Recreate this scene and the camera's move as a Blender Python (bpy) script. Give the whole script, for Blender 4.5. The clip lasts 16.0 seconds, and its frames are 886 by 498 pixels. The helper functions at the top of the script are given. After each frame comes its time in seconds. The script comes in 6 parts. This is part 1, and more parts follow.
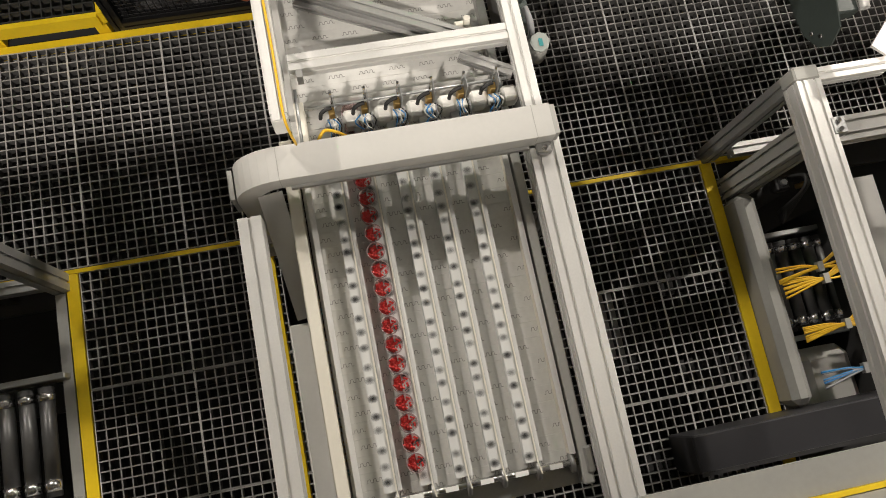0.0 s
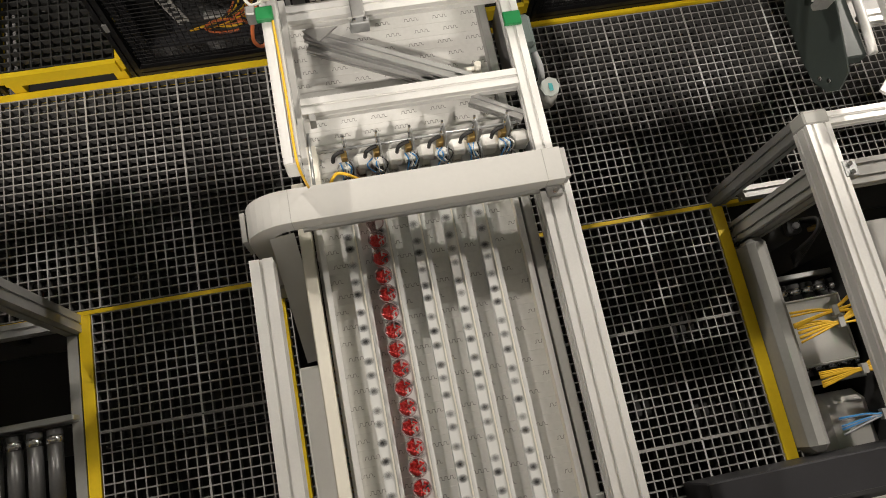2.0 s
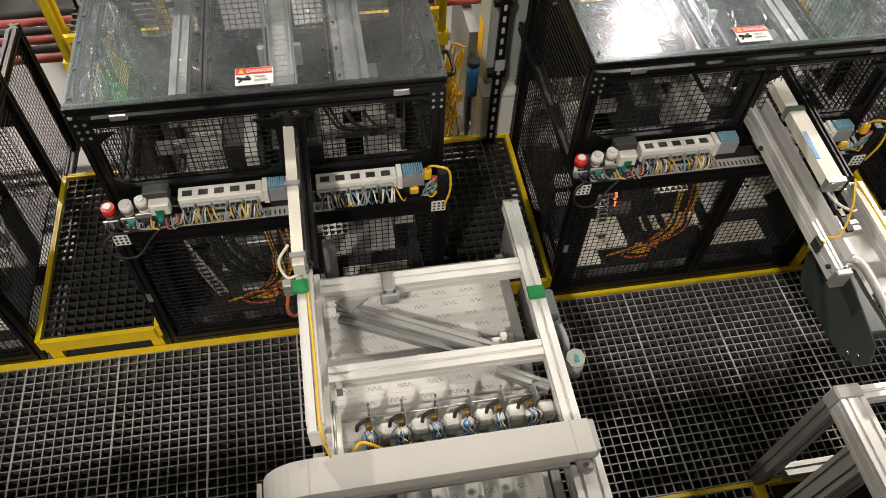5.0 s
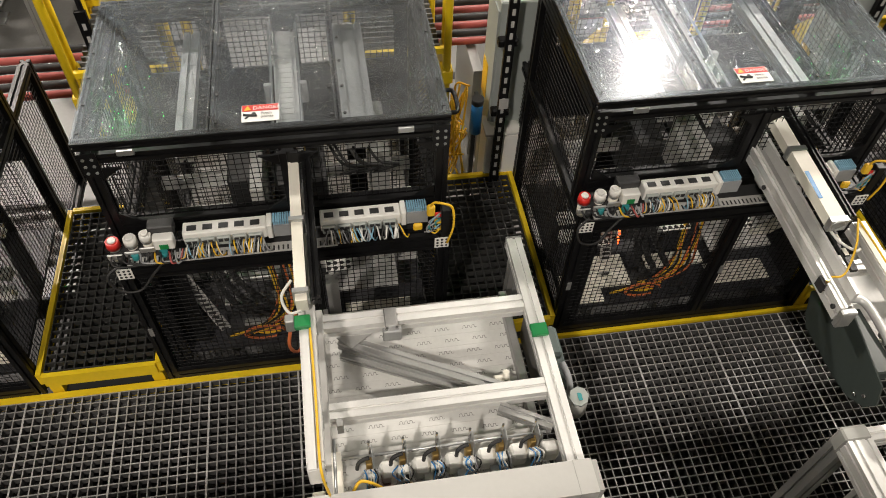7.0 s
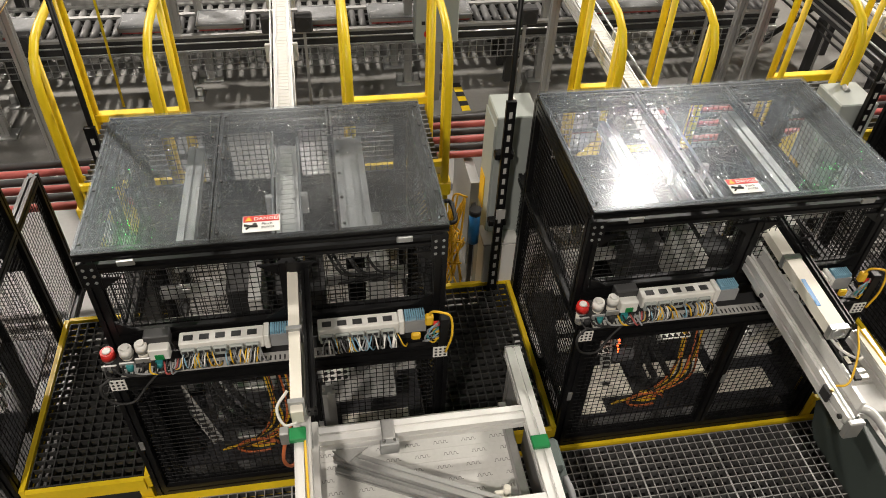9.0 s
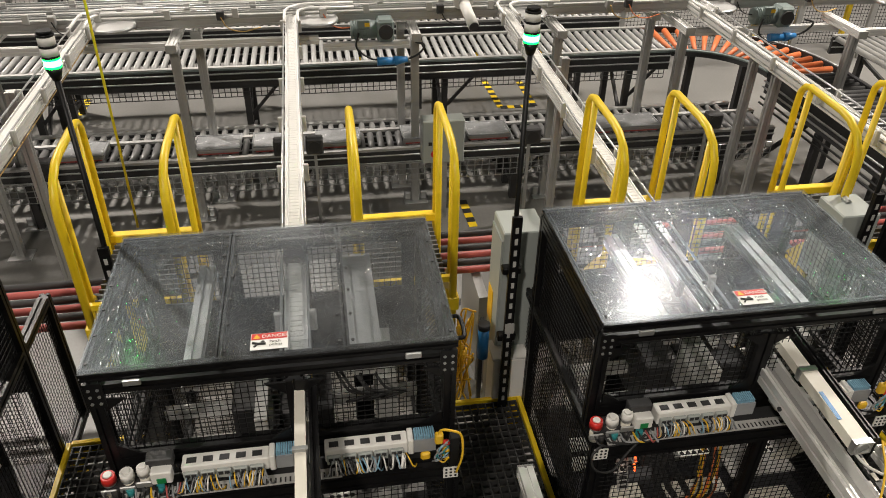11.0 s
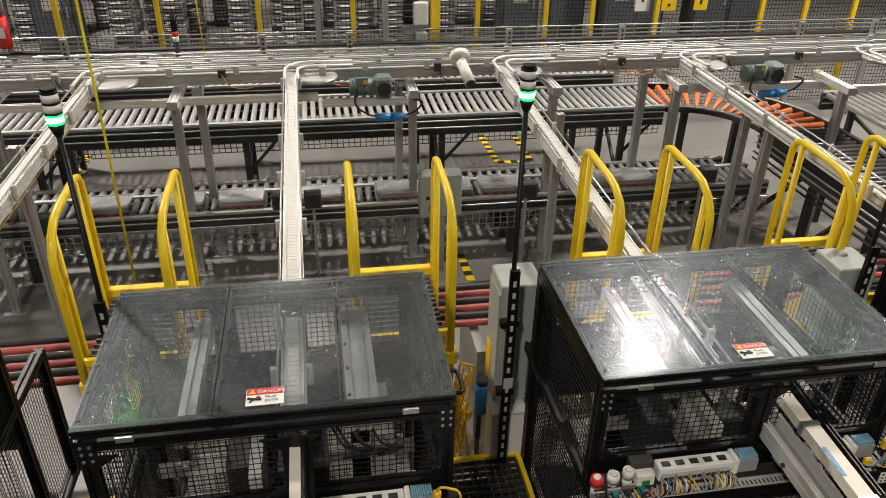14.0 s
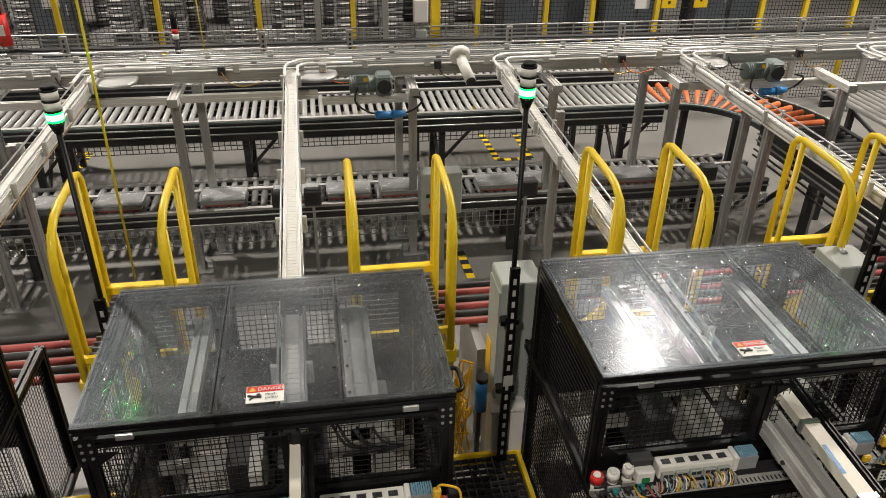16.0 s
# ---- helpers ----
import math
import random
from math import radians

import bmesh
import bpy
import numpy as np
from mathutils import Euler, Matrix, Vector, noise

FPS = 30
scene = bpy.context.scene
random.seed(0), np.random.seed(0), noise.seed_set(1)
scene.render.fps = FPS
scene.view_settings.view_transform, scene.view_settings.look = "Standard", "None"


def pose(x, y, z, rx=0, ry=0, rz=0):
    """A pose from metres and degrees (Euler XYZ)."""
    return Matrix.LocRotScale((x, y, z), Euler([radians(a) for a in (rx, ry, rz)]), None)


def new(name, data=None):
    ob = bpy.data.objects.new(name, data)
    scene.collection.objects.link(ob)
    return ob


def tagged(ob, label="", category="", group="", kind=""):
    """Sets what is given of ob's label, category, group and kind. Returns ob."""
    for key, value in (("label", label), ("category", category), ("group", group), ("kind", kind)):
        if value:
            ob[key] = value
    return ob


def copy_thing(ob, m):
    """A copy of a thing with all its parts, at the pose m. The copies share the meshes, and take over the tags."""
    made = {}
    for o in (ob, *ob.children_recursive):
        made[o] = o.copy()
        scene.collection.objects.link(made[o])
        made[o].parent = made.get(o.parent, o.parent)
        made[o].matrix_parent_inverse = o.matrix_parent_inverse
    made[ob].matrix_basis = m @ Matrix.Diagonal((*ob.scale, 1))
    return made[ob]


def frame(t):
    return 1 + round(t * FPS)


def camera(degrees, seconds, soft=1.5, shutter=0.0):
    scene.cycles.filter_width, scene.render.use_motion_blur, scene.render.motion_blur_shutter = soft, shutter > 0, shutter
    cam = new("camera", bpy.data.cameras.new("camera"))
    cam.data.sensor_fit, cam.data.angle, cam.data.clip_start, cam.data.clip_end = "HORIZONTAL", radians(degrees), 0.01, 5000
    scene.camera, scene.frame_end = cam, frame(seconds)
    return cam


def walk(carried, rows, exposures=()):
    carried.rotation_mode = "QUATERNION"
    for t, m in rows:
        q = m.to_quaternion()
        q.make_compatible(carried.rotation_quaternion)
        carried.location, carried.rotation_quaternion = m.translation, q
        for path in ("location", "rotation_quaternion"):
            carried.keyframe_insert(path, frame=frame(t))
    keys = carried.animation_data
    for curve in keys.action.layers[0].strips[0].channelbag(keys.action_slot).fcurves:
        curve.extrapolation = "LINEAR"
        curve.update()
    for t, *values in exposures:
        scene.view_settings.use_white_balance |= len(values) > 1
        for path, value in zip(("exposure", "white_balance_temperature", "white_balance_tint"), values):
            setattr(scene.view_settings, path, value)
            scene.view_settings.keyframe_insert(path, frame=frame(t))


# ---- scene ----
cam = camera(60.86, 16.0, soft=0.95)
PATH = [
    (0.0, pose(0, 0, 3, 12.78, -4.08, -11.37)),
    (0.5, pose(0, 0, 3, 12.94, -3.91, -11.49)),
    (1.0, pose(0, 0, 3, 13.16, -3.78, -11.60)),
    (1.5, pose(0, 0, 3, 13.68, -3.59, -11.49)),
    (2.0, pose(0, 0, 3, 15.98, -3.31, -11.04)),
    (2.5, pose(0, 0, 3, 20.04, -2.95, -10.39)),
    (3.0, pose(0, 0, 3, 24.21, -2.78, -10.07)),
    (3.5, pose(0, 0, 3, 27.74, -2.55, -10.04)),
    (4.0, pose(0, 0, 3, 31.46, -2.25, -9.98)),
    (4.5, pose(0, 0, 3, 34.40, -2.08, -9.94)),
    (5.0, pose(0, 0, 3, 36.15, -1.87, -9.52)),
    (7.5, pose(0, 0, 3, 40.17, -1.96, -9.09)),
    (8.0, pose(0, 0, 3, 42.19, -2.13, -9.24)),
    (8.5, pose(0, 0, 3, 44.61, -2.08, -9.25)),
    (9.0, pose(0, 0, 3, 47.17, -1.93, -9.24)),
    (9.5, pose(0, 0, 3, 49.56, -1.63, -9.19)),
    (10.0, pose(0, 0, 3, 51.82, -1.31, -9.11)),
    (12.5, pose(0, 0, 3, 59.44, -0.65, -9.35)),
    (13.0, pose(0, 0, 3, 59.66, -0.63, -9.40)),
    (13.5, pose(0, 0, 3, 59.82, -0.81, -9.42)),
    (14.0, pose(0, 0, 3, 59.98, -0.99, -9.39)),
    (14.5, pose(0, 0, 3, 60.00, -0.93, -9.41)),
    (15.0, pose(0, 0, 3, 59.98, -0.92, -9.49)),
    (15.5, pose(0, 0, 3, 59.93, -0.96, -9.53)),
    (16.0, pose(0, 0, 3, 59.80, -1.00, -9.38)),
]
EXPOSURES = ((0.0, 0.20), (3.0, 0.20), (5.0, 0.08), (7.5, 0.15), (9.0, 0.1), (10.0, 0.0), (12.5, -0.2), (16.0, -0.2))
walk(cam, PATH, EXPOSURES)

# ---- world and lights ----
world = bpy.data.worlds.new("world")
scene.world = world
world.use_nodes = True
world.node_tree.nodes["Background"].inputs[0].default_value = (0.9, 0.93, 1.0, 1)
world.node_tree.nodes["Background"].inputs[1].default_value = 0.02

LAMP_Z = 8.0
LAMP_ENERGY = 520


def high_bay(x, y, energy=LAMP_ENERGY, size=0.55):
    data = bpy.data.lights.new("high_bay_light", "AREA")
    data.shape, data.size, data.energy = "DISK", size, energy
    data.color = (1.0, 0.91, 0.815)
    ob = new("high_bay_light", data)
    ob.matrix_world = pose(x, y, LAMP_Z - 0.05)


LAMPS = ((9.0, 6.5, 1300), (5.35, 9.95, 680), (-6.0, 10.5, 1650), (-1.0, 15.5, 500), (-2.7, -4.0, 640), (2.3, -4.0, 140))
for lx, ly, le in LAMPS:
    high_bay(lx, ly, le)

# ---- materials ----
DUST_LOW, DUST_HIGH = 0.012, 0.055


def node_mat(name):
    m = bpy.data.materials.new(name)
    m.use_nodes = True
    nt = m.node_tree
    return m, nt, nt.nodes["Principled BSDF"]


def surface(name, color, rough=0.5, metal=0.0, var=0.12, scale=6.0, fine=90.0, bump=0.05, island=0.0, spec=0.5):
    """Paint, plastic, metal or concrete with stains at two scales and a fine relief."""
    m, nt, b = node_mat(name)
    n, l = nt.nodes, nt.links
    tc = n.new("ShaderNodeTexCoord")
    a = n.new("ShaderNodeTexNoise")
    a.inputs["Scale"].default_value, a.inputs["Detail"].default_value = scale, 6
    c = n.new("ShaderNodeTexNoise")
    c.inputs["Scale"].default_value, c.inputs["Detail"].default_value = fine, 3
    l.new(tc.outputs["Object"], a.inputs["Vector"])
    l.new(tc.outputs["Object"], c.inputs["Vector"])
    mix = n.new("ShaderNodeMath")
    mix.operation = "MULTIPLY_ADD"
    l.new(c.outputs["Fac"], mix.inputs[0])
    mix.inputs[1].default_value = 0.4
    l.new(a.outputs["Fac"], mix.inputs[2])
    ramp = n.new("ShaderNodeMapRange")
    ramp.inputs["From Min"].default_value, ramp.inputs["From Max"].default_value = 0.4, 1.0
    ramp.inputs["To Min"].default_value, ramp.inputs["To Max"].default_value = 1 - var, 1 + var * 0.6
    l.new(mix.outputs[0], ramp.inputs["Value"])
    value = ramp.outputs[0]
    if island:
        inf = n.new("ShaderNodeObjectInfo")
        k = n.new("ShaderNodeMapRange")
        k.inputs["To Min"].default_value, k.inputs["To Max"].default_value = 1 - island, 1 + island
        l.new(inf.outputs["Random"], k.inputs["Value"])
        mm = n.new("ShaderNodeMath")
        mm.operation = "MULTIPLY"
        l.new(value, mm.inputs[0])
        l.new(k.outputs[0], mm.inputs[1])
        value = mm.outputs[0]
    tint = n.new("ShaderNodeMix")
    tint.data_type, tint.blend_type = "RGBA", "MULTIPLY"
    tint.inputs["Factor"].default_value = 1.0
    tint.inputs["A"].default_value = (*color, 1)
    l.new(value, tint.inputs["B"])
    l.new(tint.outputs["Result"], b.inputs["Base Color"])
    rr = n.new("ShaderNodeMapRange")
    rr.inputs["To Min"].default_value, rr.inputs["To Max"].default_value = max(rough - 0.12, 0.03), min(rough + 0.15, 1)
    l.new(a.outputs["Fac"], rr.inputs["Value"])
    l.new(rr.outputs[0], b.inputs["Roughness"])
    b.inputs["Metallic"].default_value = metal
    b.inputs["Specular IOR Level"].default_value = spec
    if bump:
        bp = n.new("ShaderNodeBump")
        bp.inputs["Strength"].default_value, bp.inputs["Distance"].default_value = bump, 0.004
        l.new(c.outputs["Fac"], bp.inputs["Height"])
        l.new(bp.outputs[0], b.inputs["Normal"])
    return m


def scratched_sheet(name):
    """Clear plastic sheet, dusty and covered with fine scratches that catch the lamps."""
    m, nt, b = node_mat(name)
    n, l = nt.nodes, nt.links

    def math_node(op, a, c, d=None):
        k = n.new("ShaderNodeMath")
        k.operation = op
        for slot, v in zip(k.inputs, (a, c, d)):
            if v is None:
                continue
            if isinstance(v, (int, float)):
                slot.default_value = v
            else:
                l.new(v, slot)
        return k.outputs[0]

    def ranged(v, a, c, lo, hi):
        k = n.new("ShaderNodeMapRange")
        for key, val in (("From Min", a), ("From Max", c), ("To Min", lo), ("To Max", hi)):
            k.inputs[key].default_value = val
        l.new(v, k.inputs["Value"])
        return k.outputs[0]

    def noise(scale, detail, vector):
        k = n.new("ShaderNodeTexNoise")
        k.inputs["Scale"].default_value, k.inputs["Detail"].default_value = scale, detail
        l.new(vector, k.inputs["Vector"])
        return k.outputs["Fac"]

    def mixed(share, first, second):
        k = n.new("ShaderNodeMixShader")
        l.new(share, k.inputs[0])
        l.new(first, k.inputs[1])
        l.new(second, k.inputs[2])
        return k.outputs[0]

    at = n.new("ShaderNodeTexCoord").outputs["Object"]
    lines = []
    for sx, sy, turn in ((24, 700, 0.5), (20, 640, 0.85), (27, 720, -0.8), (22, 760, 1.1), (19, 680, -0.2), (26, 620, 2.2), (21, 600, 1.7), (30, 700, 2.7), (24, 650, 0.1), (23, 690, -1.2), (17, 560, 1.4)):
        mp = n.new("ShaderNodeMapping")
        mp.vector_type = "TEXTURE"
        mp.inputs["Scale"].default_value, mp.inputs["Rotation"].default_value = (1 / sx, 1 / sy, 1), (0, 0, turn)
        l.new(at, mp.inputs["Vector"])
        lines.append(ranged(noise(1.0, 1, mp.outputs[0]), 0.69, 0.74, 0.0, 1.0))
    top = lines[0]
    for other in lines[1:]:
        top = math_node("MAXIMUM", top, other)
    patches = ranged(noise(5.0, 4, at), 0.35, 0.65, 0.25, 1.0)
    top = math_node("MULTIPLY", top, patches)
    clear = n.new("ShaderNodeBsdfTransparent")
    clear.inputs[0].default_value = (0.86, 0.875, 0.89, 1)
    dust = n.new("ShaderNodeBsdfDiffuse")
    dust.inputs["Color"].default_value = (0.66, 0.64, 0.60, 1)
    haze = ranged(noise(2.6, 7, at), 0.35, 0.7, DUST_LOW, DUST_HIGH)
    specks = ranged(noise(75.0, 3, at), 0.60, 0.75, 0.0, 0.06)
    amount = math_node("MULTIPLY_ADD", top, 0.035, math_node("ADD", haze, specks))
    bp = n.new("ShaderNodeBump")
    bp.inputs["Strength"].default_value, bp.inputs["Distance"].default_value = 0.22, 0.002
    l.new(top, bp.inputs["Height"])
    narrow = n.new("ShaderNodeBsdfGlossy")
    narrow.inputs["Color"].default_value = (0.90, 0.95, 1.0, 1)
    narrow.inputs["Roughness"].default_value = 0.19
    wide = n.new("ShaderNodeBsdfGlossy")
    wide.inputs["Color"].default_value = (0.70, 0.85, 1.0, 1)
    wide.inputs["Roughness"].default_value = 0.35
    l.new(bp.outputs[0], wide.inputs["Normal"])
    share_wide = math_node("MULTIPLY_ADD", top, 0.08, 0.014)
    share_narrow = ranged(noise(9.0, 3, at), 0.3, 0.7, 0.005, 0.010)
    body = mixed(amount, clear.outputs[0], dust.outputs[0])
    body = mixed(share_wide, body, wide.outputs[0])
    body = mixed(share_narrow, body, narrow.outputs[0])
    l.new(body, n["Material Output"].inputs["Surface"])
    return m


def clear_plastic(name, tint=(0.9, 0.9, 0.9), gloss_share=0.12):
    m, nt, b = node_mat(name)
    n, l = nt.nodes, nt.links
    t = n.new("ShaderNodeBsdfTransparent")
    t.inputs[0].default_value = (*tint, 1)
    g = n.new("ShaderNodeBsdfGlossy")
    g.inputs["Roughness"].default_value = 0.12
    mx = n.new("ShaderNodeMixShader")
    mx.inputs[0].default_value = gloss_share
    l.new(t.outputs[0], mx.inputs[1])
    l.new(g.outputs[0], mx.inputs[2])
    l.new(mx.outputs[0], n["Material Output"].inputs["Surface"])
    return m


def glow(name, color, strength):
    m, nt, b = node_mat(name)
    b.inputs["Base Color"].default_value = (*color, 1)
    b.inputs["Emission Color"].default_value = (*color, 1)
    b.inputs["Emission Strength"].default_value = strength
    return m


ALU = surface("anodised_aluminium", (0.78, 0.775, 0.755), 0.42, 0.35, 0.10, 3.0, 140)
ALU_DARK = surface("dull_aluminium", (0.46, 0.46, 0.45), 0.45, 0.7, 0.15, 4.0, 120)
STEEL = surface("roller_steel", (0.47, 0.48, 0.48), 0.38, 0.8, 0.15, 8.0, 120)
ROLLER = surface("zinc_roller", (0.36, 0.365, 0.36), 0.5, 0.4, 0.2, 8.0, 110, 0.05, 0.12)
CHROME = surface("chromed_steel", (0.75, 0.75, 0.75), 0.15, 1.0, 0.08)
COVER = surface("grey_white_sheet", (0.46, 0.455, 0.435), 0.45, 0.0, 0.06, 2.5, 60)
PANEL = surface("grey_panel", (0.33, 0.33, 0.31), 0.5, 0.0, 0.12, 3.0, 60)
CREAM = surface("cream_plastic", (0.74, 0.71, 0.62), 0.5, 0.0, 0.06)
BELT = surface("white_belt_plastic", (0.64, 0.635, 0.61), 0.45, 0.0, 0.14, 5.0, 70)
HINGE = surface("dark_joint", (0.24, 0.235, 0.225), 0.7)
BLACK = surface("black_profile", (0.006, 0.006, 0.0065), 0.38, 0.0, 0.3, 5.0, 100, 0.05, 0.0, 0.25)
MESH = surface("black_wire", (0.007, 0.007, 0.0075), 0.55, 0.0, 0.3, spec=0.25)
GRATE_BLACK = surface("black_grating", (0.035, 0.035, 0.034), 0.5, 0.0, 0.3, 7.0, 150, 0.15)
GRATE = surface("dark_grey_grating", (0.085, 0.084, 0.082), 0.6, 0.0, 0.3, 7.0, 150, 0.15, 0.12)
GRATE_TOP = surface("pale_grating_top", (0.34, 0.335, 0.325), 0.55, 0.1, 0.35, 9.0, 160, 0.2, 0.15)
GRATE_RIM = surface("pale_grating_rim", (0.55, 0.545, 0.53), 0.5, 0.1, 0.35, 9.0, 160, 0.2)
YELLOW = surface("yellow_paint", (0.85, 0.60, 0.018), 0.38, 0.0, 0.12, 5.0, 60)
CONCRETE = surface("grey_concrete", (0.18, 0.177, 0.168), 0.42, 0.0, 0.25, 1.1, 40, 0.05)
DARK = surface("dark_machine", (0.035, 0.035, 0.036), 0.5, 0.1, 0.3)
GREY_BOX = surface("grey_enamel", (0.36, 0.39, 0.37), 0.4, 0.0, 0.06)
GREEN_GREY = surface("green_grey_motor", (0.16, 0.20, 0.19), 0.45, 0.1, 0.12)
DARK_GREEN = surface("dark_green_grey_sheet", (0.045, 0.057, 0.053), 0.45, 0.1, 0.15, 4, 60)
BLUE_GREY = surface("blue_grey_enamel", (0.055, 0.065, 0.075), 0.4, 0.0, 0.2, 3, 50)
ORANGE = surface("orange_sleeve", (0.62, 0.16, 0.05), 0.5)
RED = surface("red_plastic", (0.60, 0.025, 0.02), 0.4)
REDROD = surface("red_tube", (0.42, 0.09, 0.08), 0.45)
BLUE = surface("blue_plastic", (0.03, 0.20, 0.48), 0.4)
PALEBLUE = surface("pale_blue_plastic", (0.22, 0.42, 0.55), 0.4)
GREEN = surface("green_plastic", (0.01, 0.22, 0.06), 0.4)
ORANGE_WIRE = surface("yellow_cable", (0.76, 0.46, 0.02), 0.45)
WIRE_GREY = surface("grey_cable", (0.30, 0.31, 0.32), 0.5)
DARK_GREY = surface("dark_grey_sheet", (0.03, 0.03, 0.034), 0.45, 0.0, 0.15, 3, 60)
DARK_ROLLER = surface("dark_roller", (0.13, 0.13, 0.13), 0.35, 0.5, 0.25, 8, 90)
CORD = surface("yellow_cord", (0.78, 0.60, 0.02), 0.5)
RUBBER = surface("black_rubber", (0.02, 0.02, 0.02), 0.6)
BRASS = surface("brass", (0.55, 0.38, 0.14), 0.35, 0.9)
WHITE = surface("white_plastic", (0.78, 0.77, 0.73), 0.45, 0.0, 0.05)
TEAL = surface("teal_plastic", (0.03, 0.25, 0.26), 0.4)
PAPER = surface("white_label", (0.82, 0.82, 0.80), 0.6, 0.0, 0.03)
CANDY = surface("red_sweets", (0.72, 0.06, 0.055), 0.3, 0.0, 0.3, 60, 300)
CUP_RIM = surface("cup_rim", (0.30, 0.22, 0.22), 0.3)
CUP = clear_plastic("clear_cup", (0.86, 0.74, 0.74), 0.14)


def soft_spot(name, color):
    """A dark stud seen blurred through frosted plastic: dense in the middle, fading outwards."""
    m, nt, b = node_mat(name)
    n, l = nt.nodes, nt.links
    b.inputs["Base Color"].default_value = (*color, 1)
    b.inputs["Roughness"].default_value = 0.5
    tc = n.new("ShaderNodeTexCoord")
    mp = n.new("ShaderNodeMapping")
    mp.inputs["Scale"].default_value = (1 / 0.018, 1 / 0.014, 0)
    gr = n.new("ShaderNodeTexGradient")
    gr.gradient_type = "SPHERICAL"
    info = n.new("ShaderNodeObjectInfo")
    amount = n.new("ShaderNodeMath")
    amount.operation = "MULTIPLY_ADD"
    amount.inputs[1].default_value, amount.inputs[2].default_value = 0.40, 0.28
    dens = n.new("ShaderNodeMath")
    dens.operation, dens.use_clamp = "MULTIPLY", True
    tr = n.new("ShaderNodeBsdfTransparent")
    mx = n.new("ShaderNodeMixShader")
    l.new(tc.outputs["Object"], mp.inputs["Vector"])
    l.new(mp.outputs[0], gr.inputs["Vector"])
    l.new(info.outputs["Random"], amount.inputs[0])
    l.new(gr.outputs["Fac"], dens.inputs[0])
    l.new(amount.outputs[0], dens.inputs[1])
    l.new(dens.outputs[0], mx.inputs[0])
    l.new(tr.outputs[0], mx.inputs[1])
    l.new(b.outputs[0], mx.inputs[2])
    l.new(mx.outputs[0], n["Material Output"].inputs["Surface"])
    return m


FROST = clear_plastic("frosted_strip", (0.93, 0.93, 0.92), 0.07)
fn = FROST.node_tree.nodes
fd = fn.new("ShaderNodeBsdfDiffuse")
fd.inputs["Color"].default_value = (0.92, 0.93, 0.92, 1)
fm = fn.new("ShaderNodeMixShader")
fm.inputs[0].default_value = 0.62
fl = FROST.node_tree.links
fl.new(fn["Mix Shader"].outputs[0], fm.inputs[1])
fl.new(fd.outputs[0], fm.inputs[2])
fl.new(fm.outputs[0], fn["Material Output"].inputs["Surface"])
SCRATCH = clear_plastic("scratch_edge", (1.0, 1.0, 1.0), 0.5)
LED = glow("red_indicator", (1.0, 0.10, 0.02), 4.0)
LID = scratched_sheet("scratched_clear_lid")
LIT = glow("lit_green_lens", (0.003, 1.0, 0.06), 8.0)
LIT_CORE = glow("lit_green_core", (0.014, 1.0, 0.045), 85.0)
LAMP_GLASS = glow("lamp_diffuser", (1.0, 0.95, 0.88), 6.0)
CEILING = surface("ceiling_panel", (0.45, 0.45, 0.44), 0.8)
WALL = surface("wall_panel", (0.55, 0.55, 0.52), 0.8)

# ---- builders ----


def thing(name, at, label, category, group="", kind=""):
    ob = new(name)
    ob.location = at
    ob.empty_display_size = 0.1
    return tagged(ob, label, category, group, kind)


def part(name, bm, material, parent, label="", kind=""):
    me = bpy.data.meshes.new(name)
    bmesh.ops.recalc_face_normals(bm, faces=bm.faces)
    bm.to_mesh(me)
    bm.free()
    me.materials.append(material)
    ob = new(name, me)
    if parent:
        ob.parent = parent
    return tagged(ob, label, "", "", kind)


def share(name, mesh, parent, at, turn=0.0):
    ob = new(name, mesh)
    ob.parent = parent
    ob.location = at
    ob.rotation_euler[2] = turn
    return ob


def box(bm, x0, y0, z0, x1, y1, z1, bevel=0.0):
    vs = bmesh.ops.create_cube(bm, size=1)["verts"]
    for v in vs:
        v.co = Vector(((x0 + x1) / 2 + v.co.x * (x1 - x0), (y0 + y1) / 2 + v.co.y * (y1 - y0), (z0 + z1) / 2 + v.co.z * (z1 - z0)))
    if bevel:
        es = list({e for v in vs for e in v.link_edges})
        bmesh.ops.bevel(bm, geom=es, offset=bevel, segments=1, affect="EDGES")
    return bm


def B(*a, bevel=0.0):
    return box(bmesh.new(), *a, bevel=bevel)


def frame_of(p, q, up=(0, 0, 1)):
    w = (Vector(q) - Vector(p)).normalized()
    u = Vector(up)
    if abs(w.dot(u)) > 0.95:
        u = Vector((0, 1, 0))
    s = w.cross(u).normalized()
    return w, s, s.cross(w)


def sweep(bm, section, p, q, up=(0, 0, 1)):
    """A section (points across, up) drawn from p to q."""
    w, s, u = frame_of(p, q, up)
    a = [bm.verts.new(Vector(p) + s * x + u * y) for x, y in section]
    b = [bm.verts.new(Vector(q) + s * x + u * y) for x, y in section]
    k = len(section)
    for i in range(k):
        bm.faces.new((a[i], a[(i + 1) % k], b[(i + 1) % k], b[i]))
    bm.faces.new(a[::-1])
    bm.faces.new(b)
    return bm


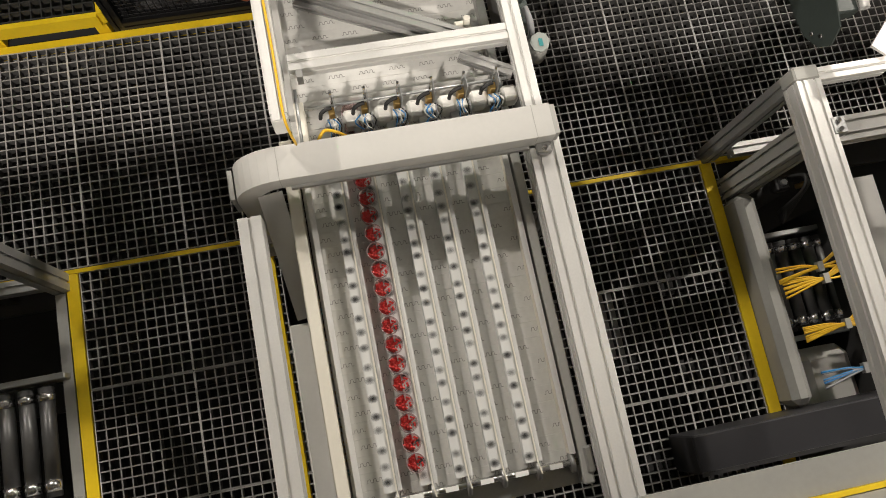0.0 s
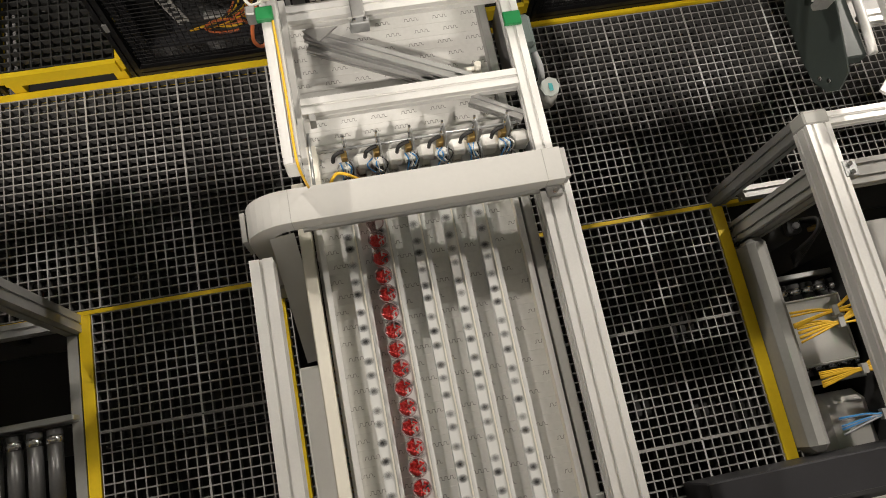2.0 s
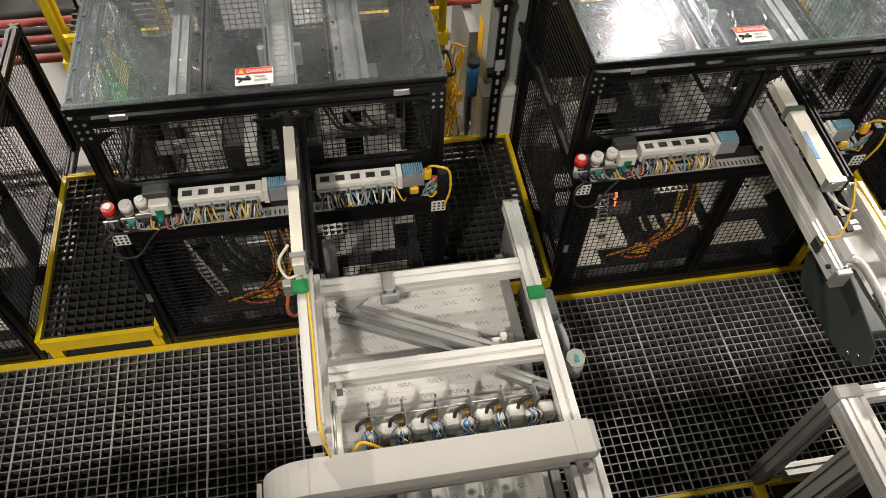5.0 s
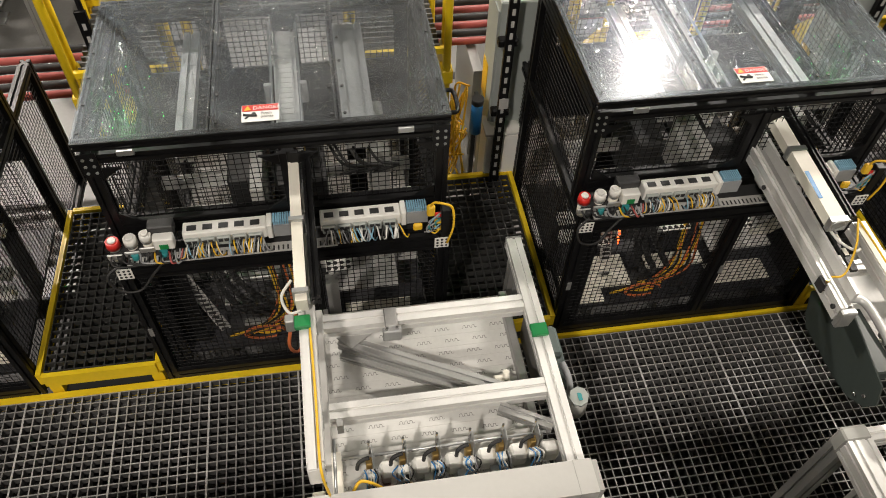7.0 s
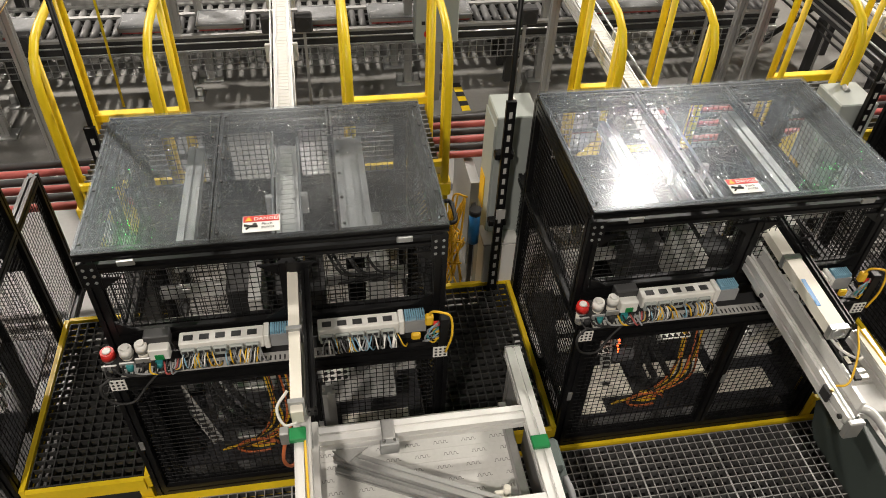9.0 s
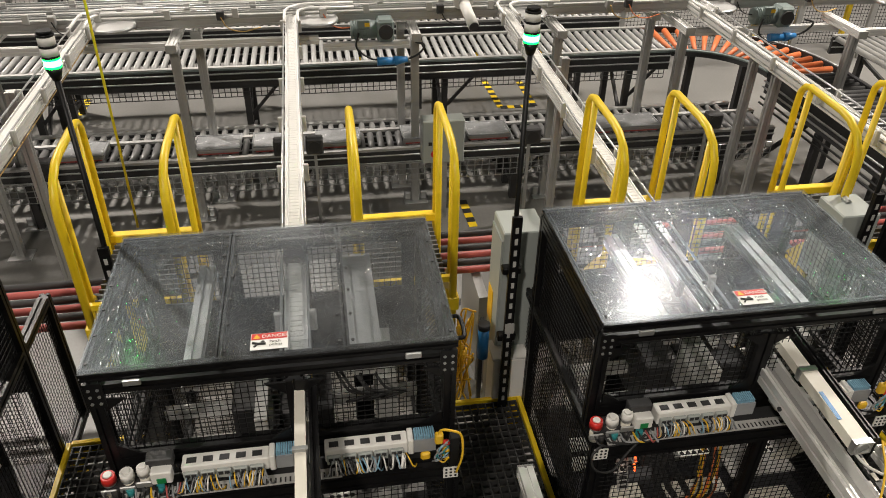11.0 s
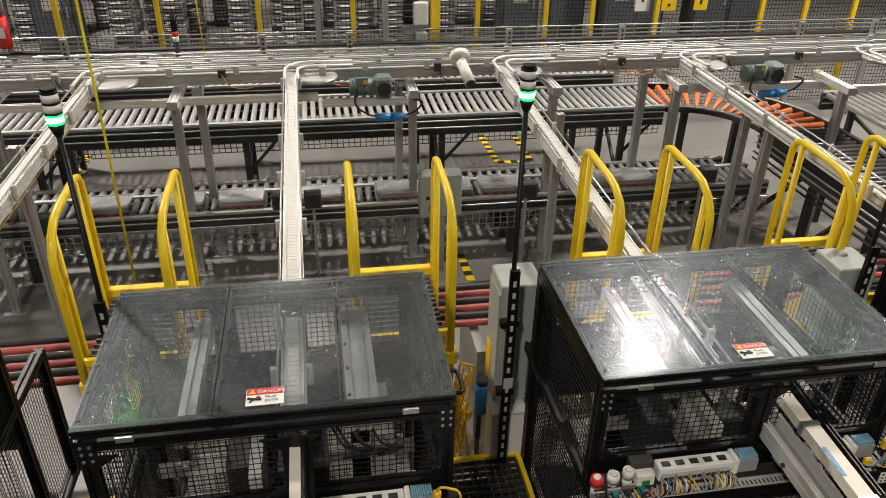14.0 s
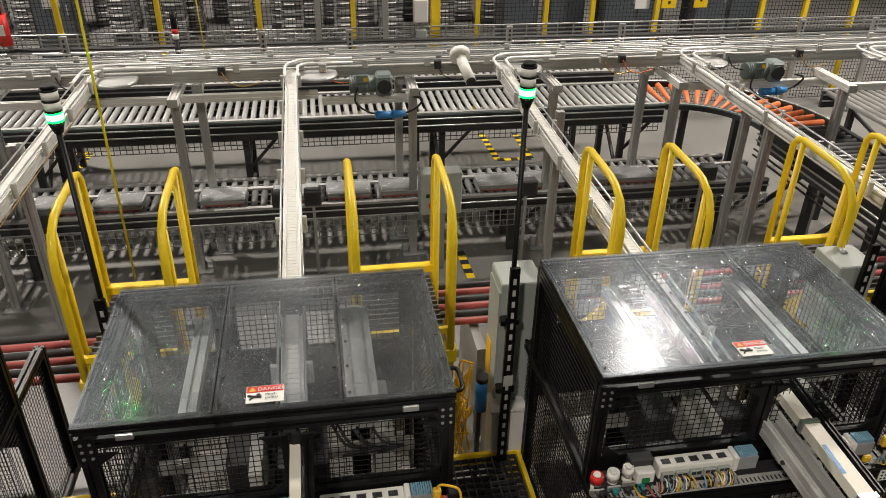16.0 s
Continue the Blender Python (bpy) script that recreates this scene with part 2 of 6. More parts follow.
def slot_section(w, h):
    """A T-slot profile's outline, with a groove in the middle of each side (two on wide sides)."""
    g, d, pts = 0.005, 0.009, []
    corners = ((-w / 2, -h / 2), (w / 2, -h / 2), (w / 2, h / 2), (-w / 2, h / 2))
    for i in range(4):
        (ax, ay), (bx, by) = corners[i], corners[(i + 1) % 4]
        ln = math.hypot(bx - ax, by - ay)
        tx, ty = (bx - ax) / ln, (by - ay) / ln
        nx, ny = -ty, tx
        pts.append((ax, ay))
        count = 2 if ln > 0.07 else 1
        for k in range(count):
            m = ln * (k + 0.5) / count
            for off, dep in ((-g, 0), (-g, d), (g, d), (g, 0)):
                pts.append((ax + tx * (m + off) + nx * dep, ay + ty * (m + off) + ny * dep))
    return pts


def extr(bm, p, q, w=0.045, h=0.045, up=(0, 0, 1)):
    return sweep(bm, slot_section(w, h), p, q, up)


def bar(bm, p, q, w, h, up=(0, 0, 1)):
    return sweep(bm, ((-w / 2, -h / 2), (w / 2, -h / 2), (w / 2, h / 2), (-w / 2, h / 2)), p, q, up)


def rod(bm, p, q, r, n=10, r2=None):
    w, s, u = frame_of(p, q)
    r2 = r if r2 is None else r2
    a = [bm.verts.new(Vector(p) + s * math.cos(t) * r + u * math.sin(t) * r) for t in (math.tau * i / n for i in range(n))]
    b = [bm.verts.new(Vector(q) + s * math.cos(t) * r2 + u * math.sin(t) * r2) for t in (math.tau * i / n for i in range(n))]
    for i in range(n):
        f = bm.faces.new((a[i], a[(i + 1) % n], b[(i + 1) % n], b[i]))
        f.smooth = True
    bm.faces.new(a[::-1])
    bm.faces.new(b)
    return bm


def tube(bm, pts, r, n=8):
    """A round bar or cable through points, with mitred joints."""
    pts = [Vector(p) for p in pts]
    rings, side = [], None
    for i, p in enumerate(pts):
        d = (pts[min(i + 1, len(pts) - 1)] - pts[max(i - 1, 0)]).normalized()
        if side is None:
            side = d.orthogonal().normalized()
        side = (side - d * side.dot(d)).normalized()
        up = d.cross(side)
        rings.append([bm.verts.new(p + side * math.cos(t) * r + up * math.sin(t) * r) for t in (math.tau * k / n for k in range(n))])
    for a, b in zip(rings, rings[1:]):
        for i in range(n):
            f = bm.faces.new((a[i], a[(i + 1) % n], b[(i + 1) % n], b[i]))
            f.smooth = True
    bm.faces.new(rings[0][::-1])
    bm.faces.new(rings[-1])
    return bm


def curve(pts, steps=6):
    """Catmull-Rom points through the given ones."""
    pts = [Vector(p) for p in pts]
    ext = [2 * pts[0] - pts[1], *pts, 2 * pts[-1] - pts[-2]]
    out = []
    for a, b, c, d in zip(ext, ext[1:], ext[2:], ext[3:]):
        for i in range(steps):
            t = i / steps
            out.append(0.5 * (2 * b + (c - a) * t + (2 * a - 5 * b + 4 * c - d) * t * t + (3 * b - a - 3 * c + d) * t ** 3))
    out.append(pts[-1])
    return out


def wire_mesh(bm, o, du, dv, nu, nv, r=0.0012):
    """Crossing wires: nu gaps along du, nv gaps along dv, from corner o."""
    o, du, dv = Vector(o), Vector(du), Vector(dv)
    for i in range(nu + 1):
        a = o + du * (i / nu)
        bar(bm, a, a + dv, 2 * r, 2 * r, up=(0.3, 0.9, 0.4))
    for i in range(nv + 1):
        a = o + dv * (i / nv)
        bar(bm, a, a + du, 2 * r, 2 * r, up=(0.3, 0.9, 0.4))
    return bm


# ---- building shell ----
FLOOR = -0.6
floor = part("floor", B(-30, -20, FLOOR - 0.2, 30, 40, FLOOR), CONCRETE, None)
tagged(floor, "smooth grey concrete factory floor", "floor", kind="structure")
ceil = part("ceiling", B(-30, -20, 9.0, 30, 40, 9.2), CEILING, None)
tagged(ceil, "pale grey factory ceiling", "ceiling", kind="structure")
for wname, dims in (("wall_north", (-30, 39.8, FLOOR, 30, 40, 9)), ("wall_south", (-30, -20, FLOOR, 30, -19.8, 9)),
                    ("wall_west", (-30, -19.8, FLOOR, -29.8, 39.8, 9)), ("wall_east", (29.8, -19.8, FLOOR, 30, 39.8, 9))):
    tagged(part(wname, B(*dims), WALL, None), "plain pale factory wall", "wall", kind="structure")

# ---- grating deck ----
CELL = 0.0381
PW = 10 * CELL
deck = thing("grating_deck", (0, 0, 0), "raised walkway of dark moulded grating with yellow edges", "walkway", kind="structure")


def grating_mesh(nx, ny, cell=CELL, depth=0.038, t=0.0055, material=None, top=None):
    bm = bmesh.new()
    for i in range(nx + 1):
        w = t * (0.75 if i in (0, nx) else 1)
        box(bm, i * cell - w / 2, 0, -depth, i * cell + w / 2, ny * cell, 0)
    for j in range(ny + 1):
        box(bm, 0, j * cell - t / 2, -depth + 0.001, nx * cell, j * cell + t / 2, -0.0008)
    me = bpy.data.meshes.new("grating_panel")
    bm.to_mesh(me)
    bm.free()
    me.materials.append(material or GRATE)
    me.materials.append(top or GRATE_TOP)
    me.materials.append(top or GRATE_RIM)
    # upward faces take the top tone, outermost bars the rim tone
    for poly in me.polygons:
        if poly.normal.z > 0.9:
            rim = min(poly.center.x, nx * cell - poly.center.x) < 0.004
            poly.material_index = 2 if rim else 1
    return me


DECK_Y0, DECK_Y1 = 0.815, 1.765
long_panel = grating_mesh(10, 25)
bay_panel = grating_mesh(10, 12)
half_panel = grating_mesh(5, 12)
x = -1.043 - 6 * (PW + 0.004)
while x < 4.6:
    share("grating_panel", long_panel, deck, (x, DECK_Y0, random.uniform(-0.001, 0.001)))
    x += PW + 0.004
for bx0, bx1 in ((-1.085, -0.35), (0.42, 1.50)):
    for row in range(4):
        xx = bx0 + 0.004
        while xx < bx1 - 0.05:
            m = bay_panel if bx1 - xx > PW - 0.01 else half_panel
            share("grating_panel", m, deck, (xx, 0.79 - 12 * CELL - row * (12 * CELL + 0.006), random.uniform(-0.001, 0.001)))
            xx += PW + 0.004 if m is bay_panel else PW / 2


def angle_edge(p, q, w=0.03, h=0.055):
    part("yellow_edge", bar(bmesh.new(), p, q, w, h), YELLOW, deck, "yellow painted edge angle")


angle_edge((-4.0, 1.785, -0.024), (-0.2, 1.785, -0.024), 0.030)
angle_edge((-0.199, 1.785, -0.024), (0.90, 1.785, -0.024), 0.024)
angle_edge((0.901, 1.790, -0.016), (4.6, 1.790, -0.016), 0.016, 0.04)
angle_edge((-1.11, 0.8, -0.023), (-0.34, 0.8, -0.023), 0.016)
angle_edge((0.42, 0.8, -0.023), (1.52, 0.8, -0.023), 0.016)
angle_edge((-4.0, 0.8, -0.023), (-1.11, 0.8, -0.023), 0.016)
angle_edge((1.56, 0.8, -0.023), (4.6, 0.8, -0.023), 0.016)
angle_edge((-1.11, -1.2, -0.022), (-1.11, 0.79, -0.022), 0.045)
angle_edge((1.53, -1.2, -0.022), (1.53, 0.79, -0.022), 0.05)
angle_edge((-0.34, -1.2, -0.022), (-0.34, 0.79, -0.022), 0.016)
angle_edge((0.41, -1.2, -0.022), (0.41, 0.79, -0.022), 0.016)
for px in (-3.2, -1.5, 0.2, 1.9, 3.6):
    for py in (0.83, 1.74):
        part("deck_leg", B(px - 0.03, py - 0.03, FLOOR, px + 0.03, py + 0.03, -0.045), DARK, deck)

# ---- machine cells ----
CELL_W, FRONT = 1.225, 1.80


def build_cell(filled):
    """filled: pale plates, guide bars and indicators show in the left half of the lower cabinet."""
    c = thing("machine_cell", (0, 0, 0), "black framed machine cell with wire mesh sides and scratched clear lid", "machine", "machine cells")
    W, D = CELL_W, 0.92
    Y1 = 0.115
    prof = 0.045
    h = prof / 2

    def pr(name, p, q, w=prof, hh=prof):
        part(name, extr(bmesh.new(), p, q, w, hh), BLACK, c)

    # lower cabinet
    for px in (h, W - h):
        for py in (h, D - h):
            pr("corner_post", (px, py, 0.0), (px, py, 0.79 if py < 0.1 else 1.28))
    pr("middle_post", (0.70, h, 0.05), (0.70, h, 0.74))
    for z0, hh in ((0.03, 0.06), (0.775, 0.08)):
        pr("front_beam", (0.045, h, z0), (W - 0.045, h, z0), prof, hh)
    for px in (h, W - h):
        for z0 in (0.03, 0.775):
            pr("side_beam", (px, 0.045, z0), (px, D - 0.045, z0))
    # upper box
    for px in (h, W - h):
        pr("upper_post", (px, Y1 + h, 0.80), (px, Y1 + h, 1.26))
    pr("upper_middle_post", (0.665, Y1 + h, 0.90), (0.665, Y1 + h, 1.19), 0.06)
    pr("upper_front_beam", (0.045, Y1 + h, 0.885), (W - 0.045, Y1 + h, 0.885), prof, 0.075)
    pr("top_front_beam", (0.045, Y1 + h, 1.235), (W - 0.045, Y1 + h, 1.235), prof, 0.04)
    pr("top_back_beam", (0.045, D - h, 1.245), (W - 0.045, D - h, 1.245))
    for px in (h, W - h):
        pr("top_side_beam", (px, Y1 + 0.045, 1.245), (px, D - 0.045, 1.245))
    # lid: frame and clear sheet
    lid = part("lid_frame", bmesh.new(), BLACK, c)
    bm = bmesh.new()
    for a, b in (((0, Y1, 1.302), (W, Y1, 1.302)), ((0, D - 0.03, 1.295), (W, D - 0.03, 1.295))):
        extr(bm, a, b, 0.03, 0.03)
    for px in (0.012, 0.43, 0.85, W - 0.012):
        extr(bm, (px, Y1 + 0.015, 1.293), (px, D - 0.045, 1.293), 0.022, 0.04)
    bm.to_mesh(lid.data)
    bm.free()
    for k, (a, b) in enumerate(((0.0, 0.428), (0.432, 0.848), (0.852, W))):
        sheet = part("lid_sheet", B(a, Y1 - 0.012, 1.318, b, D - 0.02, 1.323), LID, c, "scratched dusty clear plastic sheet")
        for sx in (a + 0.02, b - 0.02):
            for i in range(6):
                y = Y1 + 0.03 + i * 0.14
                part("screw", rod(bmesh.new(), (sx, y, 1.323), (sx, y, 1.327), 0.006, 6), DARK, sheet)
    # fine curved scratches in the clear sheets, each a shallow ridge
    rng = random.Random(17 if filled else 23)
    bm = bmesh.new()
    for i in range(3200):
        a0, bend, length = rng.uniform(0, math.tau), rng.uniform(-6.0, 6.0), rng.uniform(0.012, 0.06)
        x, y = rng.uniform(0.03, W - 0.03), rng.uniform(Y1 + 0.03, D - 0.06)
        half, rows_ = rng.uniform(0.0003, 0.0007), []
        for k in range(6):
            a = a0 + bend * length * k / 5
            x, y = x + math.cos(a) * length / 5, y + math.sin(a) * length / 5
            if not (0.01 < x < W - 0.01 and Y1 < y < D - 0.03):
                break
            nx, ny = -math.sin(a), math.cos(a)
            rows_.append([bm.verts.new((x + nx * half * t, y + ny * half * t, 1.3234 + (0.00010 if t == 0 else 0.0))) for t in (-1, 0, 1)])
        for ra, rb_ in zip(rows_, rows_[1:]):
            for t in (0, 1):
                bm.faces.new((ra[t], rb_[t], rb_[t + 1], ra[t + 1])).smooth = True
    part("scratch", bm, SCRATCH, c, "fine curved scratches", "stuff")
    for hx in (0.16, 1.07):
        part("latch", B(hx - 0.028, Y1 - 0.027, 1.262, hx + 0.028, Y1 - 0.016, 1.288, bevel=0.003), STEEL, c, "small steel latch plate")
    part("lid_handle", tube(bmesh.new(), curve([(W, Y1 + 0.05, 1.27), (W + 0.035, Y1 + 0.06, 1.27), (W + 0.035, Y1 + 0.16, 1.27), (W, Y1 + 0.17, 1.27)]), 0.008), BLACK, c)
    # warning sign
    sx, sy = 0.535, Y1 + 0.02
    sign = part("danger_sign", B(sx, sy, 1.324, sx + 0.122, sy + 0.082, 1.326), PAPER, c, "red and white danger sign")
    part("red_band", B(sx + 0.002, sy + 0.050, 1.3262, sx + 0.12, sy + 0.080, 1.3272), RED, sign)
    tri = bmesh.new()
    vs = [tri.verts.new(p) for p in ((sx + 0.008, sy + 0.054, 1.328), (sx + 0.032, sy + 0.054, 1.328), (sx + 0.020, sy + 0.077, 1.328))]
    tri.faces.new(vs)
    part("warning_triangle", tri, ORANGE_WIRE, sign)
    for text, tx, ty, size, mat in (("DANGER", 0.036, 0.0555, 0.0225, PAPER), ("Pinch", 0.062, 0.030, 0.017, RUBBER), ("points", 0.062, 0.014, 0.017, RUBBER)):
        cu = bpy.data.curves.new("sign_text", "FONT")
        cu.body, cu.size, cu.extrude = text, size, 0.0002
        cu.materials.append(mat)
        ob = new("sign_text", cu)
        ob.parent = sign
        ob.location = (sx + tx, sy + ty, 1.3285)
    pict = bmesh.new()
    tube(pict, [(sx + 0.006, sy + 0.034, 1.3275), (sx + 0.024, sy + 0.028, 1.3275), (sx + 0.05, sy + 0.026, 1.3275)], 0.0045)
    tube(pict, [(sx + 0.012, sy + 0.014, 1.3275), (sx + 0.022, sy + 0.024, 1.3275)], 0.003)
    rod(pict, (sx + 0.04, sy + 0.036, 1.327), (sx + 0.04, sy + 0.036, 1.3285), 0.007)
    part("pictogram", pict, RUBBER, sign)
    # wire mesh
    p = 0.0255

    def net(o, du, dv):
        part("mesh_panel", wire_mesh(bmesh.new(), o, du, dv, max(1, round(Vector(du).length / p)), max(1, round(Vector(dv).length / p))), MESH, c, "", "stuff")

    net((0.05, 0.02, 0.06), (0.625, 0, 0), (0, 0, 0.675))
    net((0.725, 0.02, 0.06), (0.45, 0, 0), (0, 0, 0.675))
    net((0.05, Y1 + 0.02, 0.92), (0.585, 0, 0), (0, 0, 0.27))
    net((0.695, Y1 + 0.02, 0.92), (0.48, 0, 0), (0, 0, 0.27))
    for px in (0.02, W - 0.02):
        net((px, 0.05, 0.06), (0, 0.83, 0), (0, 0, 0.7))
        net((px, Y1 + 0.05, 0.80), (0, 0.71, 0), (0, 0, 0.42))
    part("back_panel", B(0.05, D - 0.03, 0.55, W - 0.05, D - 0.024, 0.97), BLACK, c)
    for a, b in ((0.44, 0.64), (0.88, 0.97)):
        part("back_post", B(a, D - 0.03, 0.06, b, D - 0.024, 0.549), BLACK, c)
    for a, b in ((0.05, 0.10), (0.335, 0.43), (0.62, 0.72), (1.12, W - 0.05)):
        part("back_pillar", B(a, D - 0.03, 0.971, b, D - 0.024, 1.22), BLACK, c)
    net((0.10, D - 0.02, 0.08), (1.02, 0, 0), (0, 0, 1.14))
    for px in (h, W - h):
        pr("rear_post", (px, D + 0.36, 0.0), (px, D + 0.36, 0.79))
        pr("rear_rail", (px, D, 0.775), (px, D + 0.335, 0.775))
        pr("rear_rail", (px, D, 0.03), (px, D + 0.335, 0.03))
        net((px, D + 0.01, 0.06), (0, 0.32, 0), (0, 0, 0.69))
        if px > 0.5:
            continue
        bm = bmesh.new()
        for k in range(26):
            z0 = 0.08 + k * 0.026
            bar(bm, (px, 0.05, z0), (px, D - 0.05, z0), 0.003, 0.004)
        part("side_lath", bm, MESH, c, "", "stuff")
    # corner brackets with bolts
    for px, s in ((0.05, 1), (0.635, -1), (0.695, 1), (W - 0.05, -1)):
        for pz, sz in ((0.925, 1), (1.19, -1)):
            bm = bmesh.new()
            a = [bm.verts.new((px, Y1 - 0.004, pz)), bm.verts.new((px + s * 0.07, Y1 - 0.004, pz)), bm.verts.new((px, Y1 - 0.004, pz + sz * 0.05))]
            f = bm.faces.new(a)
            r = bmesh.ops.extrude_face_region(bm, geom=[f])
            bmesh.ops.translate(bm, verts=[v for v in r["geom"] if isinstance(v, bmesh.types.BMVert)], vec=(0, 0.01, 0))
            part("corner_bracket", bm, BLACK, c)
    for px in (0.0, W - 0.06):
        br = part("bracket_plate", B(px, Y1 - 0.006, 1.16, px + 0.06, Y1 - 0.001, 1.265), BLACK, c)
        for i in range(2):
            for j in range(3):
                q = (px + 0.016 + i * 0.028, Y1 - 0.009, 1.18 + j * 0.03)
                part("bolt", rod(bmesh.new(), q, (q[0], q[1] + 0.004, q[2]), 0.006, 6), STEEL, br)
        cp = part("corner_plate", B(px, -0.004, 0.745, px + 0.055, -0.0005, 0.80), WHITE, c, "perforated corner plate")
        for i in range(3):
            for j in range(3):
                part("hole", rod(bmesh.new(), (px + 0.011 + i * 0.017, -0.006, 0.757 + j * 0.017), (px + 0.011 + i * 0.017, -0.0035, 0.757 + j * 0.017), 0.005, 6), RUBBER, cp)
    for px in (0.012, 0.71):
        part("hinge_plate", B(px, -0.006, 0.36, px + 0.018, -0.001, 0.41), ALU_DARK, c)
    # shelf with slotted wiring duct
    part("shelf", B(0.045, 0.046, 0.795, W - 0.045, Y1 - 0.002, 0.802), DARK, c)
    duct = part("wiring_duct", B(0.05, -0.004, 0.816, 0.80, 0.038, 0.822), COVER, c, "slotted grey wiring duct")
    bm = bmesh.new()
    for i in range(44):
        box(bm, 0.055 + i * 0.017, 0.0, 0.8225, 0.061 + i * 0.017, 0.022, 0.8232)
    part("duct_slot", bm, RUBBER, duct, "", "stuff")
    # service valves
    reg = part("air_service_unit", B(0.0, 0.03, 0.82, 0.16, 0.07, 0.86), DARK, c, "grey air regulators with red knob")
    for kx, mat, r, z0 in ((-0.008, RED, 0.026, 0.872), (0.054, WHITE, 0.025, 0.88), (0.110, WHITE, 0.023, 0.895)):
        bm = rod(bmesh.new(), (kx + 0.02, 0.05, 0.80), (kx + 0.02, 0.05, z0), 0.019)
        part("regulator_body", bm, CREAM, reg)
        bm = rod(bmesh.new(), (kx + 0.02, 0.05, z0), (kx + 0.02, 0.05, z0 + 0.03), r, 14, r * 0.9)
        part("knob", bm, mat, reg)
        part("knob_cap", rod(bmesh.new(), (kx + 0.02, 0.05, z0 + 0.0302), (kx + 0.02, 0.05, z0 + 0.036), r * 0.62, 12, r * 0.5), WHITE, reg)
        part("collar", rod(bmesh.new(), (kx + 0.02, 0.05, z0 - 0.012), (kx + 0.02, 0.05, z0 - 0.0005), r * 0.85, 12), ALU_DARK, reg)
        part("bracket", B(kx - 0.008, 0.022, z0 - 0.045, kx + 0.046, 0.03, z0 - 0.018, bevel=0.003), ALU_DARK, reg)
    part("pressure_switch", B(0.155, 0.02, 0.86, 0.225, 0.06, 0.915, bevel=0.004), WHITE, reg)
    part("display", B(0.175, 0.016, 0.868, 0.205, 0.0195, 0.89), GREEN, reg)
    part("solenoid", B(0.14, 0.055, 0.90, 0.23, 0.10, 0.945, bevel=0.004), DARK, reg)
    for k in range(4):
        part("bowl", rod(bmesh.new(), (0.03 + k * 0.05, 0.025, 0.815), (0.03 + k * 0.05, 0.025, 0.85), 0.014, 10), TEAL if k % 2 else DARK, reg)
    # valve manifolds, terminals and their wires
    rng = random.Random(5)
    for m0 in (0.254, 0.745):
        mani = part("io_module", B(m0, 0.045, 0.845, m0 + 0.297, 0.105, 0.905, bevel=0.004), WHITE, c, "white input output module with dark windows")
        for i in range(5):
            part("window", B(m0 + 0.016 + i * 0.056, 0.06, 0.905, m0 + 0.050 + i * 0.056, 0.085, 0.9065), DARK, mani)
            con = part("connector", B(m0 + 0.006 + i * 0.056, 0.030, 0.846, m0 + 0.056 + i * 0.056, 0.0445, 0.886, bevel=0.003), GREY_BOX, mani)
            for j in range(2):
                part("socket", B(m0 + 0.012 + i * 0.056 + j * 0.021, 0.0275, 0.866, m0 + 0.028 + i * 0.056 + j * 0.021, 0.0295, 0.880), DARK, con)
        part("end_block", B(m0 + 0.298, 0.042, 0.84, m0 + 0.318, 0.108, 0.912, bevel=0.003), WHITE, mani)
        term = part("terminal_strip", B(m0 + 0.32, 0.05, 0.84, m0 + 0.40, 0.105, 0.90), WIRE_GREY, c, "pale blue terminal blocks")
        for i in range(9):
            part("terminal", B(m0 + 0.322 + i * 0.0085, 0.055, 0.90, m0 + 0.3287 + i * 0.0083, 0.10, 0.916), PALEBLUE, term)
        wires = ((ORANGE_WIRE, "yellow_wire"), (WIRE_GREY, "grey_wire"), (WHITE, "white_wire"), (PALEBLUE, "blue_wire"), (RUBBER, "black_wire"))
        for i in range(46):
            mat, nm = wires[rng.choice((0, 0, 1, 1, 2, 2, 3, 4, 4))]
            xx = m0 + 0.01 + rng.random() * 0.28
            dx = rng.uniform(-0.04, 0.04)
            pts = [(xx, 0.029, 0.868), (xx + dx * 0.2, 0.004, 0.872), (xx + dx * 0.5, -0.012, 0.85), (xx + dx * 0.8, -0.006, 0.83), (xx + dx, 0.014, 0.822)]
            part(nm, tube(bmesh.new(), curve(pts, 4), 0.0029, 5), mat, c)
    # plug panel with cables on the front corner
    plug = part("plug_block", B(1.188, 0.0, 0.80, 1.223, 0.035, 0.95, bevel=0.003), BLACK, c, "black connector block with coloured plugs")
    for i in range(3):
        part("plug", rod(bmesh.new(), (1.188, 0.015, 0.84 + i * 0.038), (1.165, 0.012, 0.843 + i * 0.038), 0.010), (ORANGE_WIRE, ORANGE_WIRE, RED)[i], plug)
    for i, mat in enumerate((WIRE_GREY, PALEBLUE, WIRE_GREY, TEAL, WIRE_GREY, TEAL, PALEBLUE, RUBBER, WIRE_GREY, ORANGE_WIRE)):
        k = i / 9
        pts = [(1.186, 0.01, 0.93 - k * 0.09), (1.165 - (i % 3) * 0.012, -0.005, 0.925 - k * 0.09), (1.135 + (i % 4) * 0.012, 0.005, 0.86 - k * 0.02), (1.14 + (i % 2) * 0.02, 0.012, 0.83), (1.16 - (i % 5) * 0.008, 0.03, 0.806)]
        part("cable", tube(bmesh.new(), curve(pts, 5), 0.0028, 6), mat, c)
